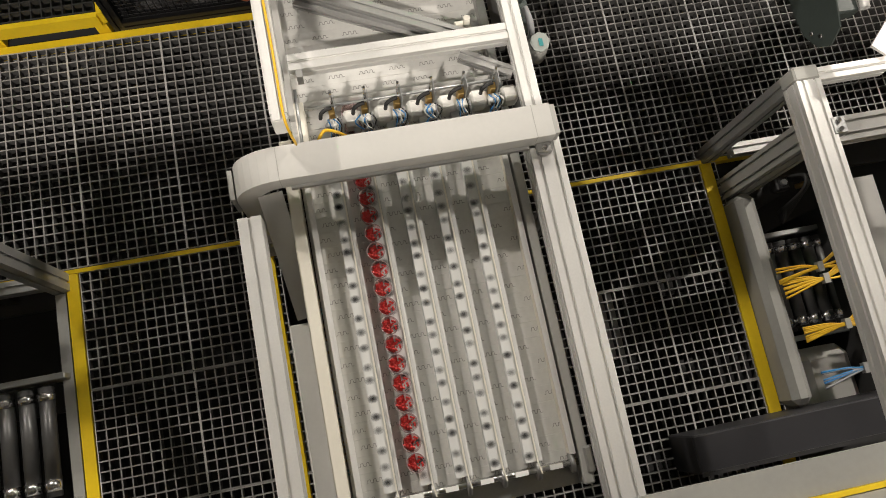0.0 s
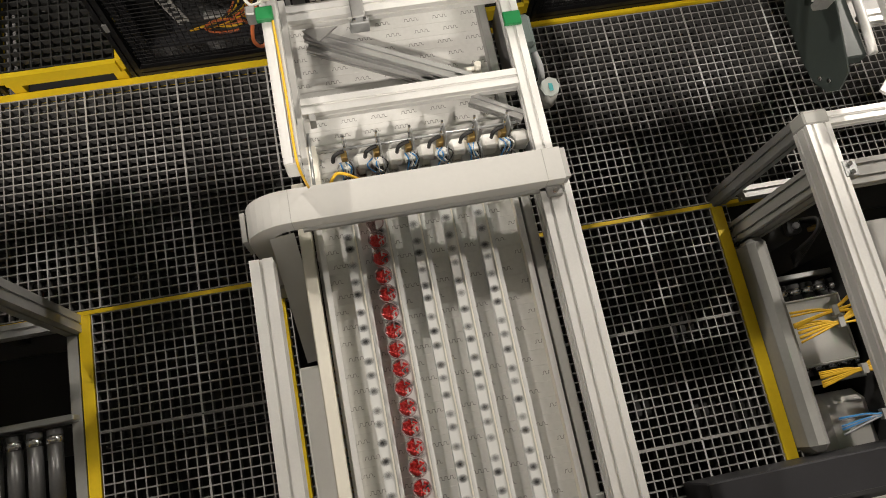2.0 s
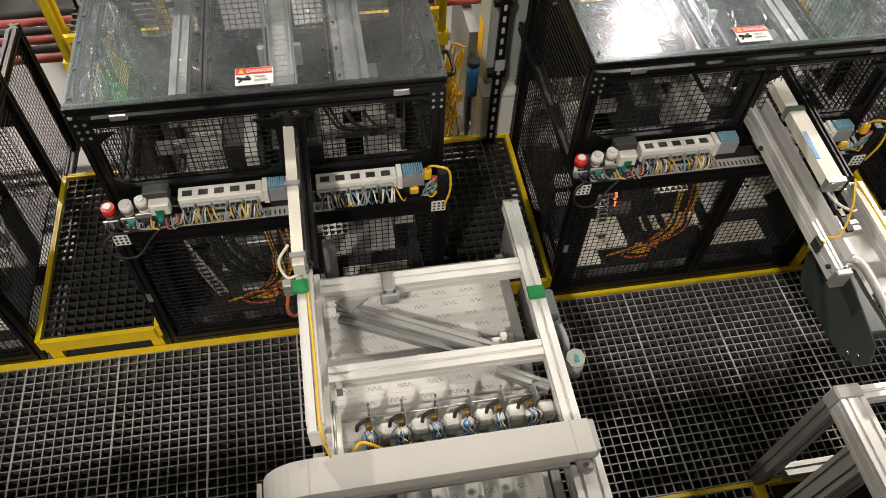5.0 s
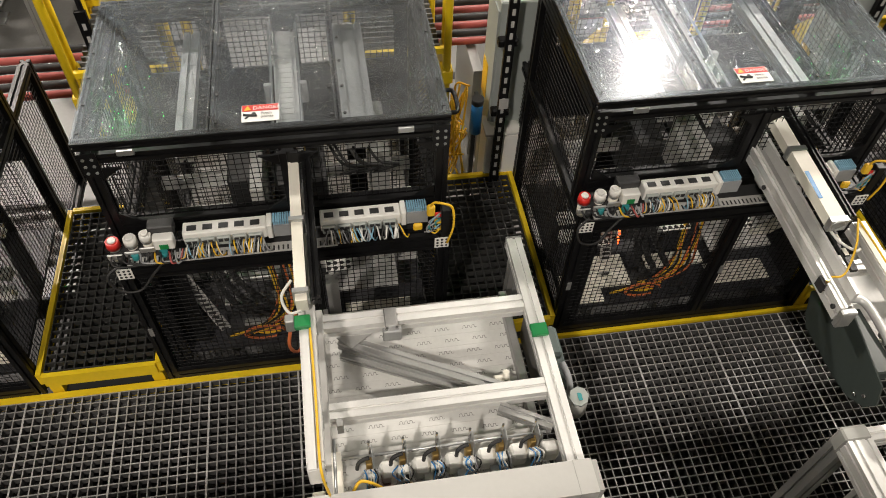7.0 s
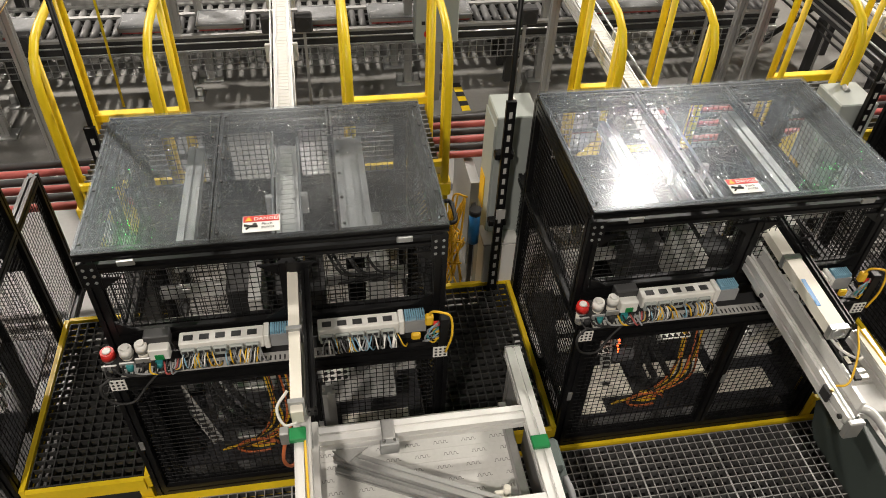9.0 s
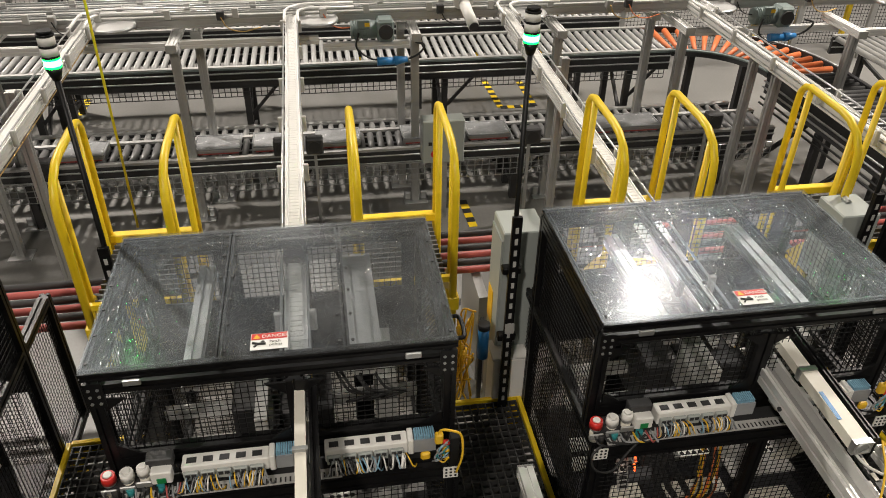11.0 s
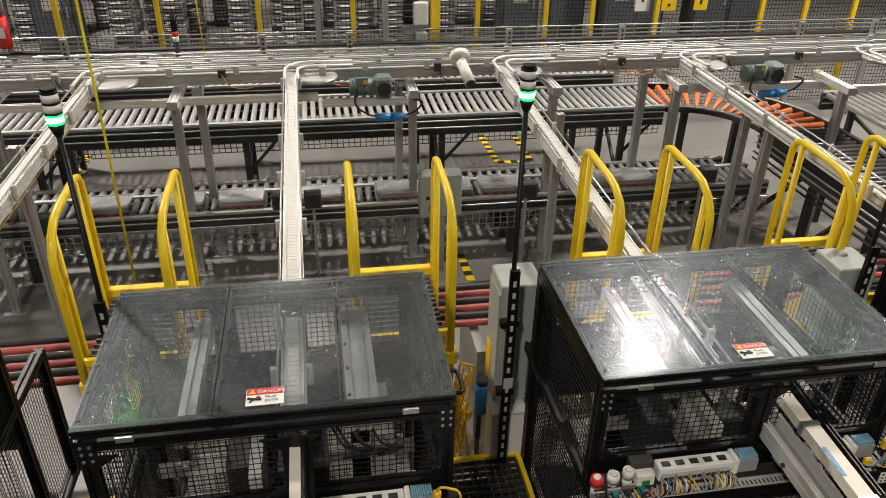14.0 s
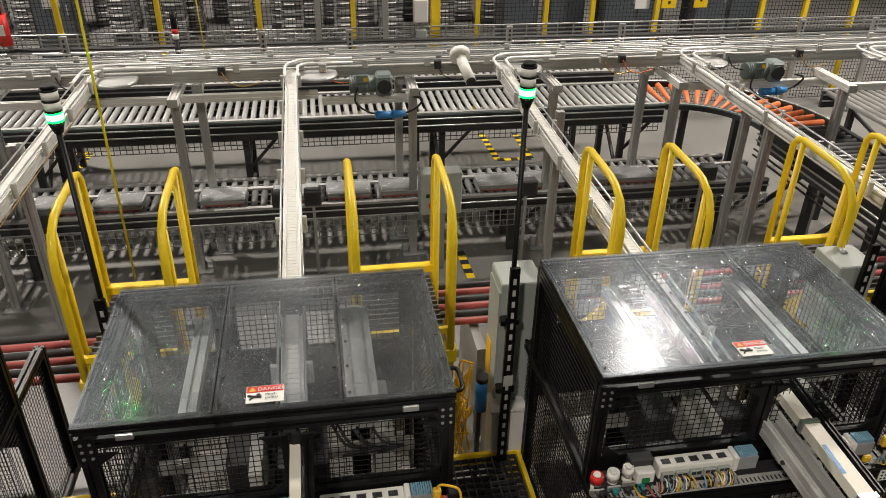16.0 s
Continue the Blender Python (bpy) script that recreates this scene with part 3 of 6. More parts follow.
    part("cable_loop", tube(bmesh.new(), curve([(1.15, 0.02, 0.93), (1.155, 0.01, 0.985), (1.19, -0.01, 1.0), (1.225, -0.01, 0.97), (1.23, -0.02, 0.88), (1.21, -0.02, 0.79)]), 0.0045), ORANGE_WIRE, c, "yellow looped cable")
    part("yellow_tee", B(1.085, 0.012, 0.835, 1.12, 0.03, 0.868, bevel=0.006), ORANGE_WIRE, c)
    part("yellow_plug", B(1.135, 0.005, 0.915, 1.165, 0.03, 0.965, bevel=0.006), ORANGE_WIRE, c)
    part("air_hose", tube(bmesh.new(), curve([(0.03, -0.005, 0.83), (-0.02, -0.03, 0.80), (0.0, -0.04, 0.73), (0.07, -0.035, 0.71), (0.13, -0.01, 0.77), (0.20, 0.01, 0.84)]), 0.005), RUBBER, c)
    for i, (x1, x2, mat) in enumerate(((0.04, 0.21, RUBBER), (0.06, 0.25, RUBBER), (0.10, 0.24, WIRE_GREY), (0.0, 0.13, RUBBER), (0.15, 0.26, ORANGE_WIRE), (0.17, 0.27, RUBBER), (0.20, 0.25, REDROD), (0.22, 0.26, WIRE_GREY))):
        pts = [(x1, 0.02, 0.85), (x1 + 0.01, -0.008 - 0.003 * i, 0.842), ((x1 + x2) / 2, -0.016, 0.828 + 0.004 * (i % 3)), (x2 - 0.01, -0.006, 0.836), (x2, 0.025, 0.855)]
        part("air_tube", tube(bmesh.new(), curve(pts, 5), 0.0035, 6), mat, c)
    # inside machinery
    part("base_plate", B(0.06, 0.06, 0.10, W - 0.06, D - 0.06, 0.12), DARK_GREY, c)
    for xx, ww, yy in ((0.312, 0.06, 0.17), (0.92, 0.115, 0.17)):
        part("gantry_beam", extr(bmesh.new(), (xx, yy, 1.16), (xx, D - 0.06, 1.16), ww, 0.045), ALU_DARK, c)
    sl_ = part("slotted_strip", bar(bmesh.new(), (0.16, 0.10, 0.70), (0.27, 0.14, 0.14), 0.05, 0.004, (0, -1, 0.3)), COVER, c, "pale slotted strip")
    for i in range(16):
        f = (i + 0.5) / 16
        part("slot", bar(bmesh.new(), (0.145 + 0.11 * f, 0.093 + 0.04 * f, 0.70 - 0.56 * f), (0.175 + 0.11 * f, 0.093 + 0.04 * f, 0.70 - 0.56 * f), 0.008, 0.008), RUBBER, sl_)
    part("guard_plate", B(0.505, 0.16, 0.70, 0.55, 0.42, 0.98), COVER, c)
    part("guard_plate", B(0.96, 0.30, 0.60, 1.03, 0.60, 0.98), PANEL, c)
    part("drive_box", B(0.58, 0.30, 0.55, 0.78, 0.62, 0.86, bevel=0.01), DARK, c)
    part("drive_box", B(0.38, 0.42, 0.5, 0.54, 0.70, 0.78, bevel=0.01), DARK, c)
    for zz, yy in ((0.30, 0.34), (0.36, 0.40), (0.50, 0.52), (0.62, 0.60)):
        part("cross_beam", extr(bmesh.new(), (0.08, yy, zz), (W - 0.08, yy, zz), 0.04, 0.05), ALU, c)
    part("tray_plate", B(0.30, 0.30, 0.36, 0.52, 0.40, 0.37), DARK_GREY, c)
    part("tray_plate", B(0.74, 0.14, 0.33, 1.04, 0.30, 0.34), COVER, c)
    for ox, oz, nx in ((0.115, 0.55, 3), (0.415, 0.60, 5), (0.74, 0.56, 4))[0 if filled else 2:]:
        pp = part("perforated_plate", B(ox, 0.075, oz, ox + nx * 0.026, 0.235, oz + 0.004), WHITE, c, "white plate with rows of round holes")
        bm = bmesh.new()
        for i in range(nx):
            for j in range(6):
                px, py = ox + 0.013 + i * 0.026, 0.088 + j * 0.026
                rod(bm, (px, py, oz + 0.004), (px, py, oz + 0.0052), 0.0095, 10)
        part("hole", bm, RUBBER, pp, "", "stuff")
    if filled:
        part("guide_bar", B(0.08, 0.07, 0.36, 0.30, 0.15, 0.375, bevel=0.003), CREAM, c)
        part("guide_bar", B(0.07, 0.07, 0.235, 0.36, 0.16, 0.25, bevel=0.003), CREAM, c)
        part("guide_bar", B(0.43, 0.10, 0.30, 0.70, 0.18, 0.315, bevel=0.003), CREAM, c)
        # light on the cabinet floor, put in as a cream patch
        part("lit_floor_patch", B(0.07, 0.07, 0.1205, 0.26, 0.24, 0.124), CREAM, c, "cream patch in place of lit floor")
        part("slant_panel", bar(bmesh.new(), (0.97, 0.30, 0.13), (1.08, 0.06, 0.72), 0.09, 0.02, (0, -1, 0)), CREAM, c, "pale slanting panel")
        # added dark sheet, keeps the right side dark and hides the yellow step
        part("inner_panel", B(CELL_W - 0.060, 0.05, 0.125, CELL_W - 0.055, 0.84, 0.73), DARK_GREY, c)
        for zz, xx in ((0.64, 0.215), (0.62, 0.220), (0.60, 0.217), (0.58, 0.223), (0.56, 0.226)):
            part("indicator", rod(bmesh.new(), (xx, 0.07, zz), (xx, 0.066, zz), 0.005, 8), LED, c, "small lit red indicator")
    else:
        part("inner_panel", B(0.05, 0.05, 0.125, 0.055, 0.60, 0.73), BLACK, c)
        part("inner_panel", B(0.056, 0.10, 0.125, 0.20, 0.106, 0.73), BLACK, c)
        part("guide_bar", B(0.30, 0.12, 0.33, 0.60, 0.17, 0.35, bevel=0.003), ALU_DARK, c)
        part("guide_bar", B(0.32, 0.14, 0.46, 0.62, 0.18, 0.49, bevel=0.003), ALU_DARK, c)
        part("guide_bar", B(0.36, 0.10, 0.20, 0.58, 0.14, 0.215, bevel=0.003), ALU_DARK, c)
    # second cream patch where the floor is lit, in every cell
    part("lit_floor_patch", B(0.80, 0.10, 0.1205, 1.10, 0.22, 0.124), CREAM, c, "cream patch in place of lit floor")
    part("slide_block", B(0.33, 0.20, 0.40, 0.46, 0.30, 0.52, bevel=0.008), DARK, c)
    part("slide_block", B(0.56, 0.14, 0.36, 0.66, 0.24, 0.48, bevel=0.008), DARK_GREY, c)
    part("slide_rod", rod(bmesh.new(), (0.10, 0.22, 0.47), (0.66, 0.22, 0.47), 0.009, 10), CHROME, c)
    part("slide_rod", rod(bmesh.new(), (0.10, 0.30, 0.30), (0.66, 0.30, 0.30), 0.009, 10), CHROME, c)
    for k, (hx, hm) in enumerate(((0.30, RUBBER), (0.33, RUBBER), (0.375, RUBBER))):
        pts = curve([(hx - 0.01, 0.12, 0.72), (hx + 0.01, 0.085, 0.58), (hx + 0.05 + 0.02 * k, 0.08, 0.42), (hx + 0.10 + 0.02 * k, 0.09, 0.33), (hx + 0.12 + 0.02 * k, 0.12, 0.26)], 8)
        hose = part("corrugated_hose", tube(bmesh.new(), pts, 0.012, 8), hm, c)
        bm = bmesh.new()
        for a in range(0, len(pts) - 1):
            tube(bm, [pts[a], pts[a] + (pts[a + 1] - pts[a]).normalized() * 0.006], 0.0145, 8)
        part("hose_ring", bm, RUBBER, hose, "", "stuff")
    for k in range(5):
        cxm, r0 = 0.44 + 0.012 * k, 0.085 - 0.008 * k
        pts = [(cxm + r0 * math.cos(a), 0.085 + 0.01 * k, 0.165 + 0.55 * r0 * math.sin(a)) for a in (math.tau * i / 16 * 0.85 for i in range(17))]
        part("coiled_cable", tube(bmesh.new(), pts, 0.006, 6), (ORANGE, RUBBER, ORANGE_WIRE)[k % 3], c)
    part("slant_post", extr(bmesh.new(), (0.86, 0.40, 0.12), (0.98, 0.16, 0.70), 0.05, 0.05), ALU_DARK, c)
    part("slant_post", extr(bmesh.new(), (1.02, 0.40, 0.12), (1.12, 0.2, 0.70), 0.04, 0.04), ALU_DARK, c)
    part("inner_post", extr(bmesh.new(), (0.085, 0.045, 0.06), (0.085, 0.045, 0.735), 0.06, 0.03), BLACK, c)
    part("motor", rod(bmesh.new(), (0.30, 0.15, 0.17), (0.48, 0.15, 0.17), 0.05, 12), DARK, c)
    rng = random.Random(8)
    for i in range(9):
        x0 = 0.53 + rng.uniform(-0.03, 0.06)
        pts = [(x0, 0.10, 0.72), (x0 + 0.02, 0.09, 0.5), (x0 - 0.02 + i * 0.008, 0.08, 0.32), (x0 - 0.1, 0.09, 0.20), (x0 - 0.22, 0.1, 0.14)]
        part("cable", tube(bmesh.new(), curve(pts, 5), 0.005, 6), (ORANGE, ORANGE_WIRE, RUBBER)[i % 3], c)
    for i in range(6):
        x0 = 0.85 + rng.uniform(-0.08, 0.1)
        pts = [(x0, 0.30, 1.1), (x0 + 0.06, 0.22, 1.02), (x0 + 0.14, 0.26, 0.95), (x0 + 0.05, 0.3, 0.88)]
        part("cable", tube(bmesh.new(), curve(pts, 5), 0.006, 6), RUBBER, c)
    return c


cell = build_cell(False)
cell.location = (-0.835, FRONT, 0)
copy_thing(cell, pose(-0.835 - 1.74, FRONT, 0))
cell_b = build_cell(True)
cell_b.location = (-0.835 + 1.74, FRONT, 0)
copy_thing(cell_b, pose(-0.835 + 3.48, FRONT, 0))

# ---- step platforms between the cells ----


def build_step():
    s = thing("step_platform", (0, 0, 0), "low step platform of black grating in a yellow frame", "platform", "step platforms")
    me = grating_mesh(11, 22, 0.0405, 0.03, material=GRATE_BLACK, top=GRATE_BLACK)
    share("grating_panel", me, s, (0.02, 0.02, 0.15))
    for a in (((0, 0, 0.12), (0, 0.935, 0.12)), ((0.486, 0, 0.12), (0.486, 0.935, 0.12)), ((0.012, 0.0, 0.115), (0.474, 0.0, 0.115)), ((0.012, 0.935, 0.12), (0.474, 0.935, 0.12))):
        part("edge", bar(bmesh.new(), *a, 0.022, 0.075), YELLOW, s)
    # added black sheet, makes the step's holes read as shaded
    part("step_shade_sheet", B(0.014, 0.014, -0.03, 0.472, 0.92, -0.02), RUBBER, s)
    for px in (0.03, 0.456):
        for py in (0.03, 0.9):
            part("leg", B(px - 0.025, py - 0.02, -0.04, px + 0.025, py + 0.02, 0.08), YELLOW, s)
    return s


step = build_step()
step.location = (0.405, FRONT + 0.0, 0)
copy_thing(step, pose(0.405 - 1.74, FRONT + 0.0, 0))
copy_thing(step, pose(0.405 + 1.74, FRONT + 0.0, 0))

# ---- cup conveyor in the foreground ----
BELT_Z = 0.65
conv = thing("cup_conveyor", (0, 0, 0), "aluminium framed conveyor with white belt, lane guides and grey arch cover", "conveyor")


def alu(name, p, q, w=0.045, h=0.045, mat=None, owner=None):
    return part(name, extr(bmesh.new(), p, q, w, h), mat or ALU, owner or conv)


alu("side_rail", (0.632, -0.6, 0.755), (0.632, 0.78, 0.755), 0.10, 0.09)
alu("side_rail", (-0.298, -0.6, 0.755), (-0.298, 0.66, 0.755), 0.07, 0.09)
alu("upper_rail", (0.628, 0.79, 0.775), (0.628, 1.76, 0.775), 0.055, 0.055)
part("end_cap", B(0.598, 1.761, 0.745, 0.658, 1.766, 0.805), ALU_DARK, conv)
alu("cross_bar", (-0.11, 1.135, 0.77), (0.60, 1.135, 0.77), 0.055, 0.055)
alu("cross_bar", (-0.11, 1.475, 0.77), (0.60, 1.475, 0.77), 0.055, 0.055)
alu("diagonal_brace", (-0.06, 1.44, 0.72), (0.50, 1.16, 0.72), 0.04, 0.04, ALU_DARK)
alu("diagonal_brace", (-0.06, 1.41, 0.68), (0.44, 1.17, 0.68), 0.03, 0.03, ALU_DARK)
for y in (-0.5, 0.55):
    alu("leg", (0.632, y, -0.0), (0.632, y, 0.708), 0.045, 0.045, ALU_DARK)
for x, y in ((0.628, 1.70), (-0.07, 1.70)):
    alu("leg", (x, y, 0.0), (x, y, 0.745), 0.045, 0.045, ALU_DARK)
hook = part("sensor_bracket", B(0.10, 1.42, 0.80, 0.145, 1.50, 0.812, bevel=0.004), ALU_DARK, conv)
part("bracket_plate", B(0.09, 1.395, 0.755, 0.155, 1.418, 0.815, bevel=0.004), STEEL, hook)
for dx in (0.105, 0.14):
    part("bolt", rod(bmesh.new(), (dx, 1.407, 0.815), (dx, 1.407, 0.822), 0.006, 6), CHROME, hook)
part("green_clip", B(0.596, 1.315, 0.80, 0.655, 1.365, 0.815, bevel=0.003), GREEN, conv, "green plastic clip")
part("corner_gusset", B(-0.09, 1.08, 0.745, -0.07, 1.105, 0.80), ALU_DARK, conv)
# belt bed and belt modules
part("belt_bed", B(-0.14, -0.30, BELT_Z - 0.08, 0.56, 1.60, BELT_Z - 0.02), ALU_DARK, conv)
mod = B(0, 0, -0.014, 0.699, 0.0497, 0.0, bevel=0.0006)
me = bpy.data.meshes.new("belt_module")
mod.to_mesh(me)
mod.free()
me.materials.append(BELT)
rows = 37
for j in range(rows):
    share("belt_module", me, conv, (-0.14, -0.24 + j * 0.05, BELT_Z))
bm = bmesh.new()
for j in range(rows):
    y = -0.24 + j * 0.05 + 0.02
    for i in range(7):
        x0 = -0.125 + i * 0.1025 + (0.03 if j % 2 else 0.0)
        u = 0.0085
        pts = [(x0, 0)]
        for k in range(3):
            pts += [(x0 + u * (2 * k + 0.4), 0), (x0 + u * (2 * k + 0.6), 0.010), (x0 + u * (2 * k + 1.4), 0.010), (x0 + u * (2 * k + 1.6), 0)]
        pts.append((x0 + u * 6.4, 0))
        for a, b in zip(pts, pts[1:]):
            bar(bm, (a[0], y + a[1], BELT_Z + 0.0005), (b[0], y + b[1], BELT_Z + 0.0005), 0.0015, 0.0012)
part("belt_hinge", bm, HINGE, conv, "", "stuff")
STUD = soft_spot("blurred_stud", (0.02, 0.02, 0.022))
stud_bm = rod(bmesh.new(), (0, 0, 0), (0, 0, 0.0006), 0.0165, 16)
stud_mesh = bpy.data.meshes.new("guide_stud")
stud_bm.to_mesh(stud_mesh)
stud_bm.free()
stud_mesh.materials.append(STUD)
# lane guides: frosted strips over dark studs, with a steel edge
for k in range(7):
    x = -0.118 + k * 0.1065
    if k in (0, 6):
        g = part("lane_guide", B(x - 0.006, -0.205, BELT_Z + 0.002, x + 0.006, 0.93, BELT_Z + 0.055, bevel=0.002), CREAM, conv, "cream lane guide strip")
        part("guide_strip", B(x - 0.009, -0.205, BELT_Z + 0.0555, x + 0.009, 0.93, BELT_Z + 0.060), ALU, g)
        continue
    g = part("lane_guide", B(x - 0.034, -0.205, BELT_Z + 0.040, x - 0.0022, 0.93, BELT_Z + 0.043), FROST, conv, "frosted white lane guide strip")
    part("guide_lip", B(x + 0.0054, -0.205, BELT_Z + 0.034, x + 0.017, 0.93, BELT_Z + 0.0365), FROST, g)
    part("guide_wall", B(x - 0.0345, -0.205, BELT_Z + 0.002, x - 0.0325, 0.93, BELT_Z + 0.0395), FROST, g)
    part("guide_bead", B(x - 0.002, -0.205, BELT_Z + 0.002, x + 0.003, 0.93, BELT_Z + 0.048), CREAM, g)
    part("guide_edge", B(x + 0.0032, -0.205, BELT_Z + 0.002, x + 0.0052, 0.93, BELT_Z + 0.042), ALU_DARK, g)
    part("guide_end", bar(bmesh.new(), (x + 0.0005, -0.206, BELT_Z + 0.025), (x + 0.006, -0.245, BELT_Z + 0.03), 0.004, 0.05), CREAM, g)
    for j in range(22):
        y = -0.18 + j * 0.05 + 0.006 * math.sin(j * 2.3 + k)
        share("guide_stud", stud_mesh, g, (x - 0.021, y, BELT_Z + 0.0434))
part("edge_strip", B(-0.185, -0.3, BELT_Z - 0.03, -0.145, 0.92, BELT_Z + 0.05, bevel=0.004), CREAM, conv)
part("edge_strip", B(0.54, -0.3, BELT_Z - 0.03, 0.572, 0.92, BELT_Z + 0.05, bevel=0.004), COVER, conv)
part("side_plate", B(-0.14, 1.0, BELT_Z - 0.02, -0.115, 1.6, BELT_Z + 0.05, bevel=0.003), COVER, conv)
part("side_plate", B(0.545, 1.0, BELT_Z - 0.02, 0.575, 1.6, BELT_Z + 0.04, bevel=0.003), ALU_DARK, conv)
# front roller shaft with discs
shaft = part("end_shaft", rod(bmesh.new(), (-0.16, -0.232, BELT_Z + 0.02), (0.58, -0.232, BELT_Z + 0.02), 0.011, 14), CHROME, conv)
for k in range(7):
    x = -0.118 + k * 0.1065
    part("shaft_disc", rod(bmesh.new(), (x - 0.006, -0.232, BELT_Z + 0.02), (x + 0.006, -0.232, BELT_Z + 0.02), 0.03, 16), ALU_DARK, shaft)
    if k < 6:
        part("shaft_label", B(x + 0.035, -0.240, BELT_Z + 0.0312, x + 0.075, -0.225, BELT_Z + 0.0325), PAPER, shaft)
part("bearing_block", B(0.555, -0.27, BELT_Z - 0.03, 0.58, -0.19, BELT_Z + 0.06, bevel=0.006), ALU_DARK, conv)
# arch cover: a bent channel over the belt, its left end turned down to a leg
def arch_path(off):
    z1, r, xl = 0.865 - off, 0.15 - off, -0.335 + off
    pts = [(0.655, z1), (xl + r, z1)]
    for i in range(1, 8):
        t = math.radians(90 + 90 * i / 8)
        pts.append((xl + r + r * math.cos(t), z1 - r + r * math.sin(t)))
    pts += [(xl, z1 - r), (xl, 0.16)]
    return pts


bm = bmesh.new()
y0, y1 = 0.735, 0.84
outer, inner = arch_path(0.0), arch_path(0.075)
vo = [[bm.verts.new((x, y, z)) for x, z in outer] for y in (y0, y1)]
vi = [[bm.verts.new((x, y, z)) for x, z in inner] for y in (y0, y1)]
n = len(outer)
for i in range(n - 1):
    for a, b in ((vo[0], vo[1]), (vi[1], vi[0])):
        bm.faces.new((a[i], a[i + 1], b[i + 1], b[i]))
    bm.faces.new((vo[0][i], vi[0][i], vi[0][i + 1], vo[0][i + 1]))
    bm.faces.new((vo[1][i], vo[1][i + 1], vi[1][i + 1], vi[1][i]))
bm.faces.new((vo[0][0], vo[1][0], vi[1][0], vi[0][0]))
bm.faces.new((vo[0][-1], vi[0][-1], vi[1][-1], vo[1][-1]))
arch = part("arch_cover", bm, COVER, conv, "pale grey bent sheet arch cover")
part("seam", B(0.598, 0.7345, 0.79, 0.600, 0.8405, 0.8658), PANEL, arch)
part("seam", B(-0.187, 0.7345, 0.79, -0.185, 0.8405, 0.8658), PANEL, arch)
part("lower_channel", B(-0.16, 0.725, 0.782, 0.60, 0.7345, 0.80), ALU_DARK, arch)
part("end_plate", B(0.655, 0.74, 0.77, 0.672, 0.835, 0.862), PANEL, arch)
part("outer_plate", B(-0.352, 0.74, 0.60, -0.338, 0.835, 0.74), PANEL, arch)
bm = bmesh.new()
bar(bm, (-0.232, 0.74, 0.74), (-0.193, 0.375, 0.512), 0.076, 0.008, (0, -0.4, 1))
part("leg_sheet", bm, COVER, arch, "grey sheet sloping down from the arch end")
mount = part("mounting_bracket", B(0.60, 0.70, 0.79, 0.65, 0.7345, 0.815, bevel=0.004), ALU_DARK, conv)
part("bolt", rod(bmesh.new(), (0.625, 0.715, 0.815), (0.625, 0.715, 0.823), 0.009, 6), CHROME, mount)
# machine base under the belt
part("base_panel", B(-0.262, -0.6, FLOOR, -0.188, 0.36, 0.50, bevel=0.004), WHITE, conv, "pale enclosure panel below the belt")
part("base_panel", B(-0.161, -0.6, FLOOR, 0.40, 0.62, 0.05), DARK, conv)
part("leg_foot", B(-0.35, 0.72, 0.0, -0.24, 0.85, 0.16, bevel=0.006), PANEL, conv)
rng = random.Random(3)
for i in range(14):
    y = -0.15 + i * 0.045
    pts = [(-0.145, y, 0.42), (-0.17, y + 0.01, 0.40), (-0.168, y + rng.uniform(0, 0.04), 0.33), (-0.14, y + 0.02, 0.30)]
    part("cable", tube(bmesh.new(), curve(pts, 4), 0.004, 5), BRASS if i % 4 else TEAL, conv)

# valve row behind the arch
for k in range(6):
    x = 0.0 + k * 0.105
    v = part("gate_valve", B(x - 0.012, 0.96, BELT_Z + 0.045, x + 0.008, 0.985, BELT_Z + 0.105, bevel=0.003), BRASS, conv, "brass gate valve with air hoses")
    part("cylinder", tube(bmesh.new(), curve([(x - 0.04, 0.965, BELT_Z + 0.07), (x - 0.036, 0.97, BELT_Z + 0.095), (x - 0.022, 0.975, BELT_Z + 0.108), (x + 0.0, 0.98, BELT_Z + 0.110)]), 0.0065, 8), RUBBER, v)
    part("pin", rod(bmesh.new(), (x + 0.005, 0.99, BELT_Z + 0.02), (x + 0.003, 0.995, BELT_Z + 0.19), 0.004, 8), CHROME, v)
    part("fitting", B(x - 0.02, 0.925, BELT_Z + 0.055, x + 0.016, 0.955, BELT_Z + 0.085, bevel=0.004), WHITE, v)
    part("sensor_block", B(x - 0.014, 0.90, BELT_Z + 0.045, x + 0.012, 0.924, BELT_Z + 0.075), DARK, v)
    part("gate_plate", B(x + 0.028, 0.93, BELT_Z + 0.002, x + 0.088, 0.985, BELT_Z + 0.07, bevel=0.012), WHITE, v)
    part("blade", B(x + 0.010, 0.955, BELT_Z + 0.01, x + 0.013, 1.0, BELT_Z + 0.16), STEEL, v)
    for h in range(7):
        dx = (h - 3) * 0.006
        j = rng.uniform(-0.022, 0.022)
        pts = [(x + dx, 0.95, BELT_Z + 0.09), (x + dx + j, 0.925, BELT_Z + 0.085), (x + 0.008 + dx - j, 0.885, BELT_Z + 0.06), (x + 0.012 + dx, 0.845, BELT_Z + 0.05)]
        part("hose", tube(bmesh.new(), curve(pts, 4), 0.0026, 5), (BLUE, WIRE_GREY, WHITE, BLUE, WHITE, RUBBER, WIRE_GREY)[h], v)
bm = bmesh.new()
for a in ((-0.07, 1.44, 0.741), (0.05, 1.44, 0.741), (-0.02, 1.39, 0.741)):
    bm.verts.new(a)
bm.verts.ensure_lookup_table()
f = bm.faces.new(bm.verts[:])
r = bmesh.ops.extrude_face_region(bm, geom=[f])
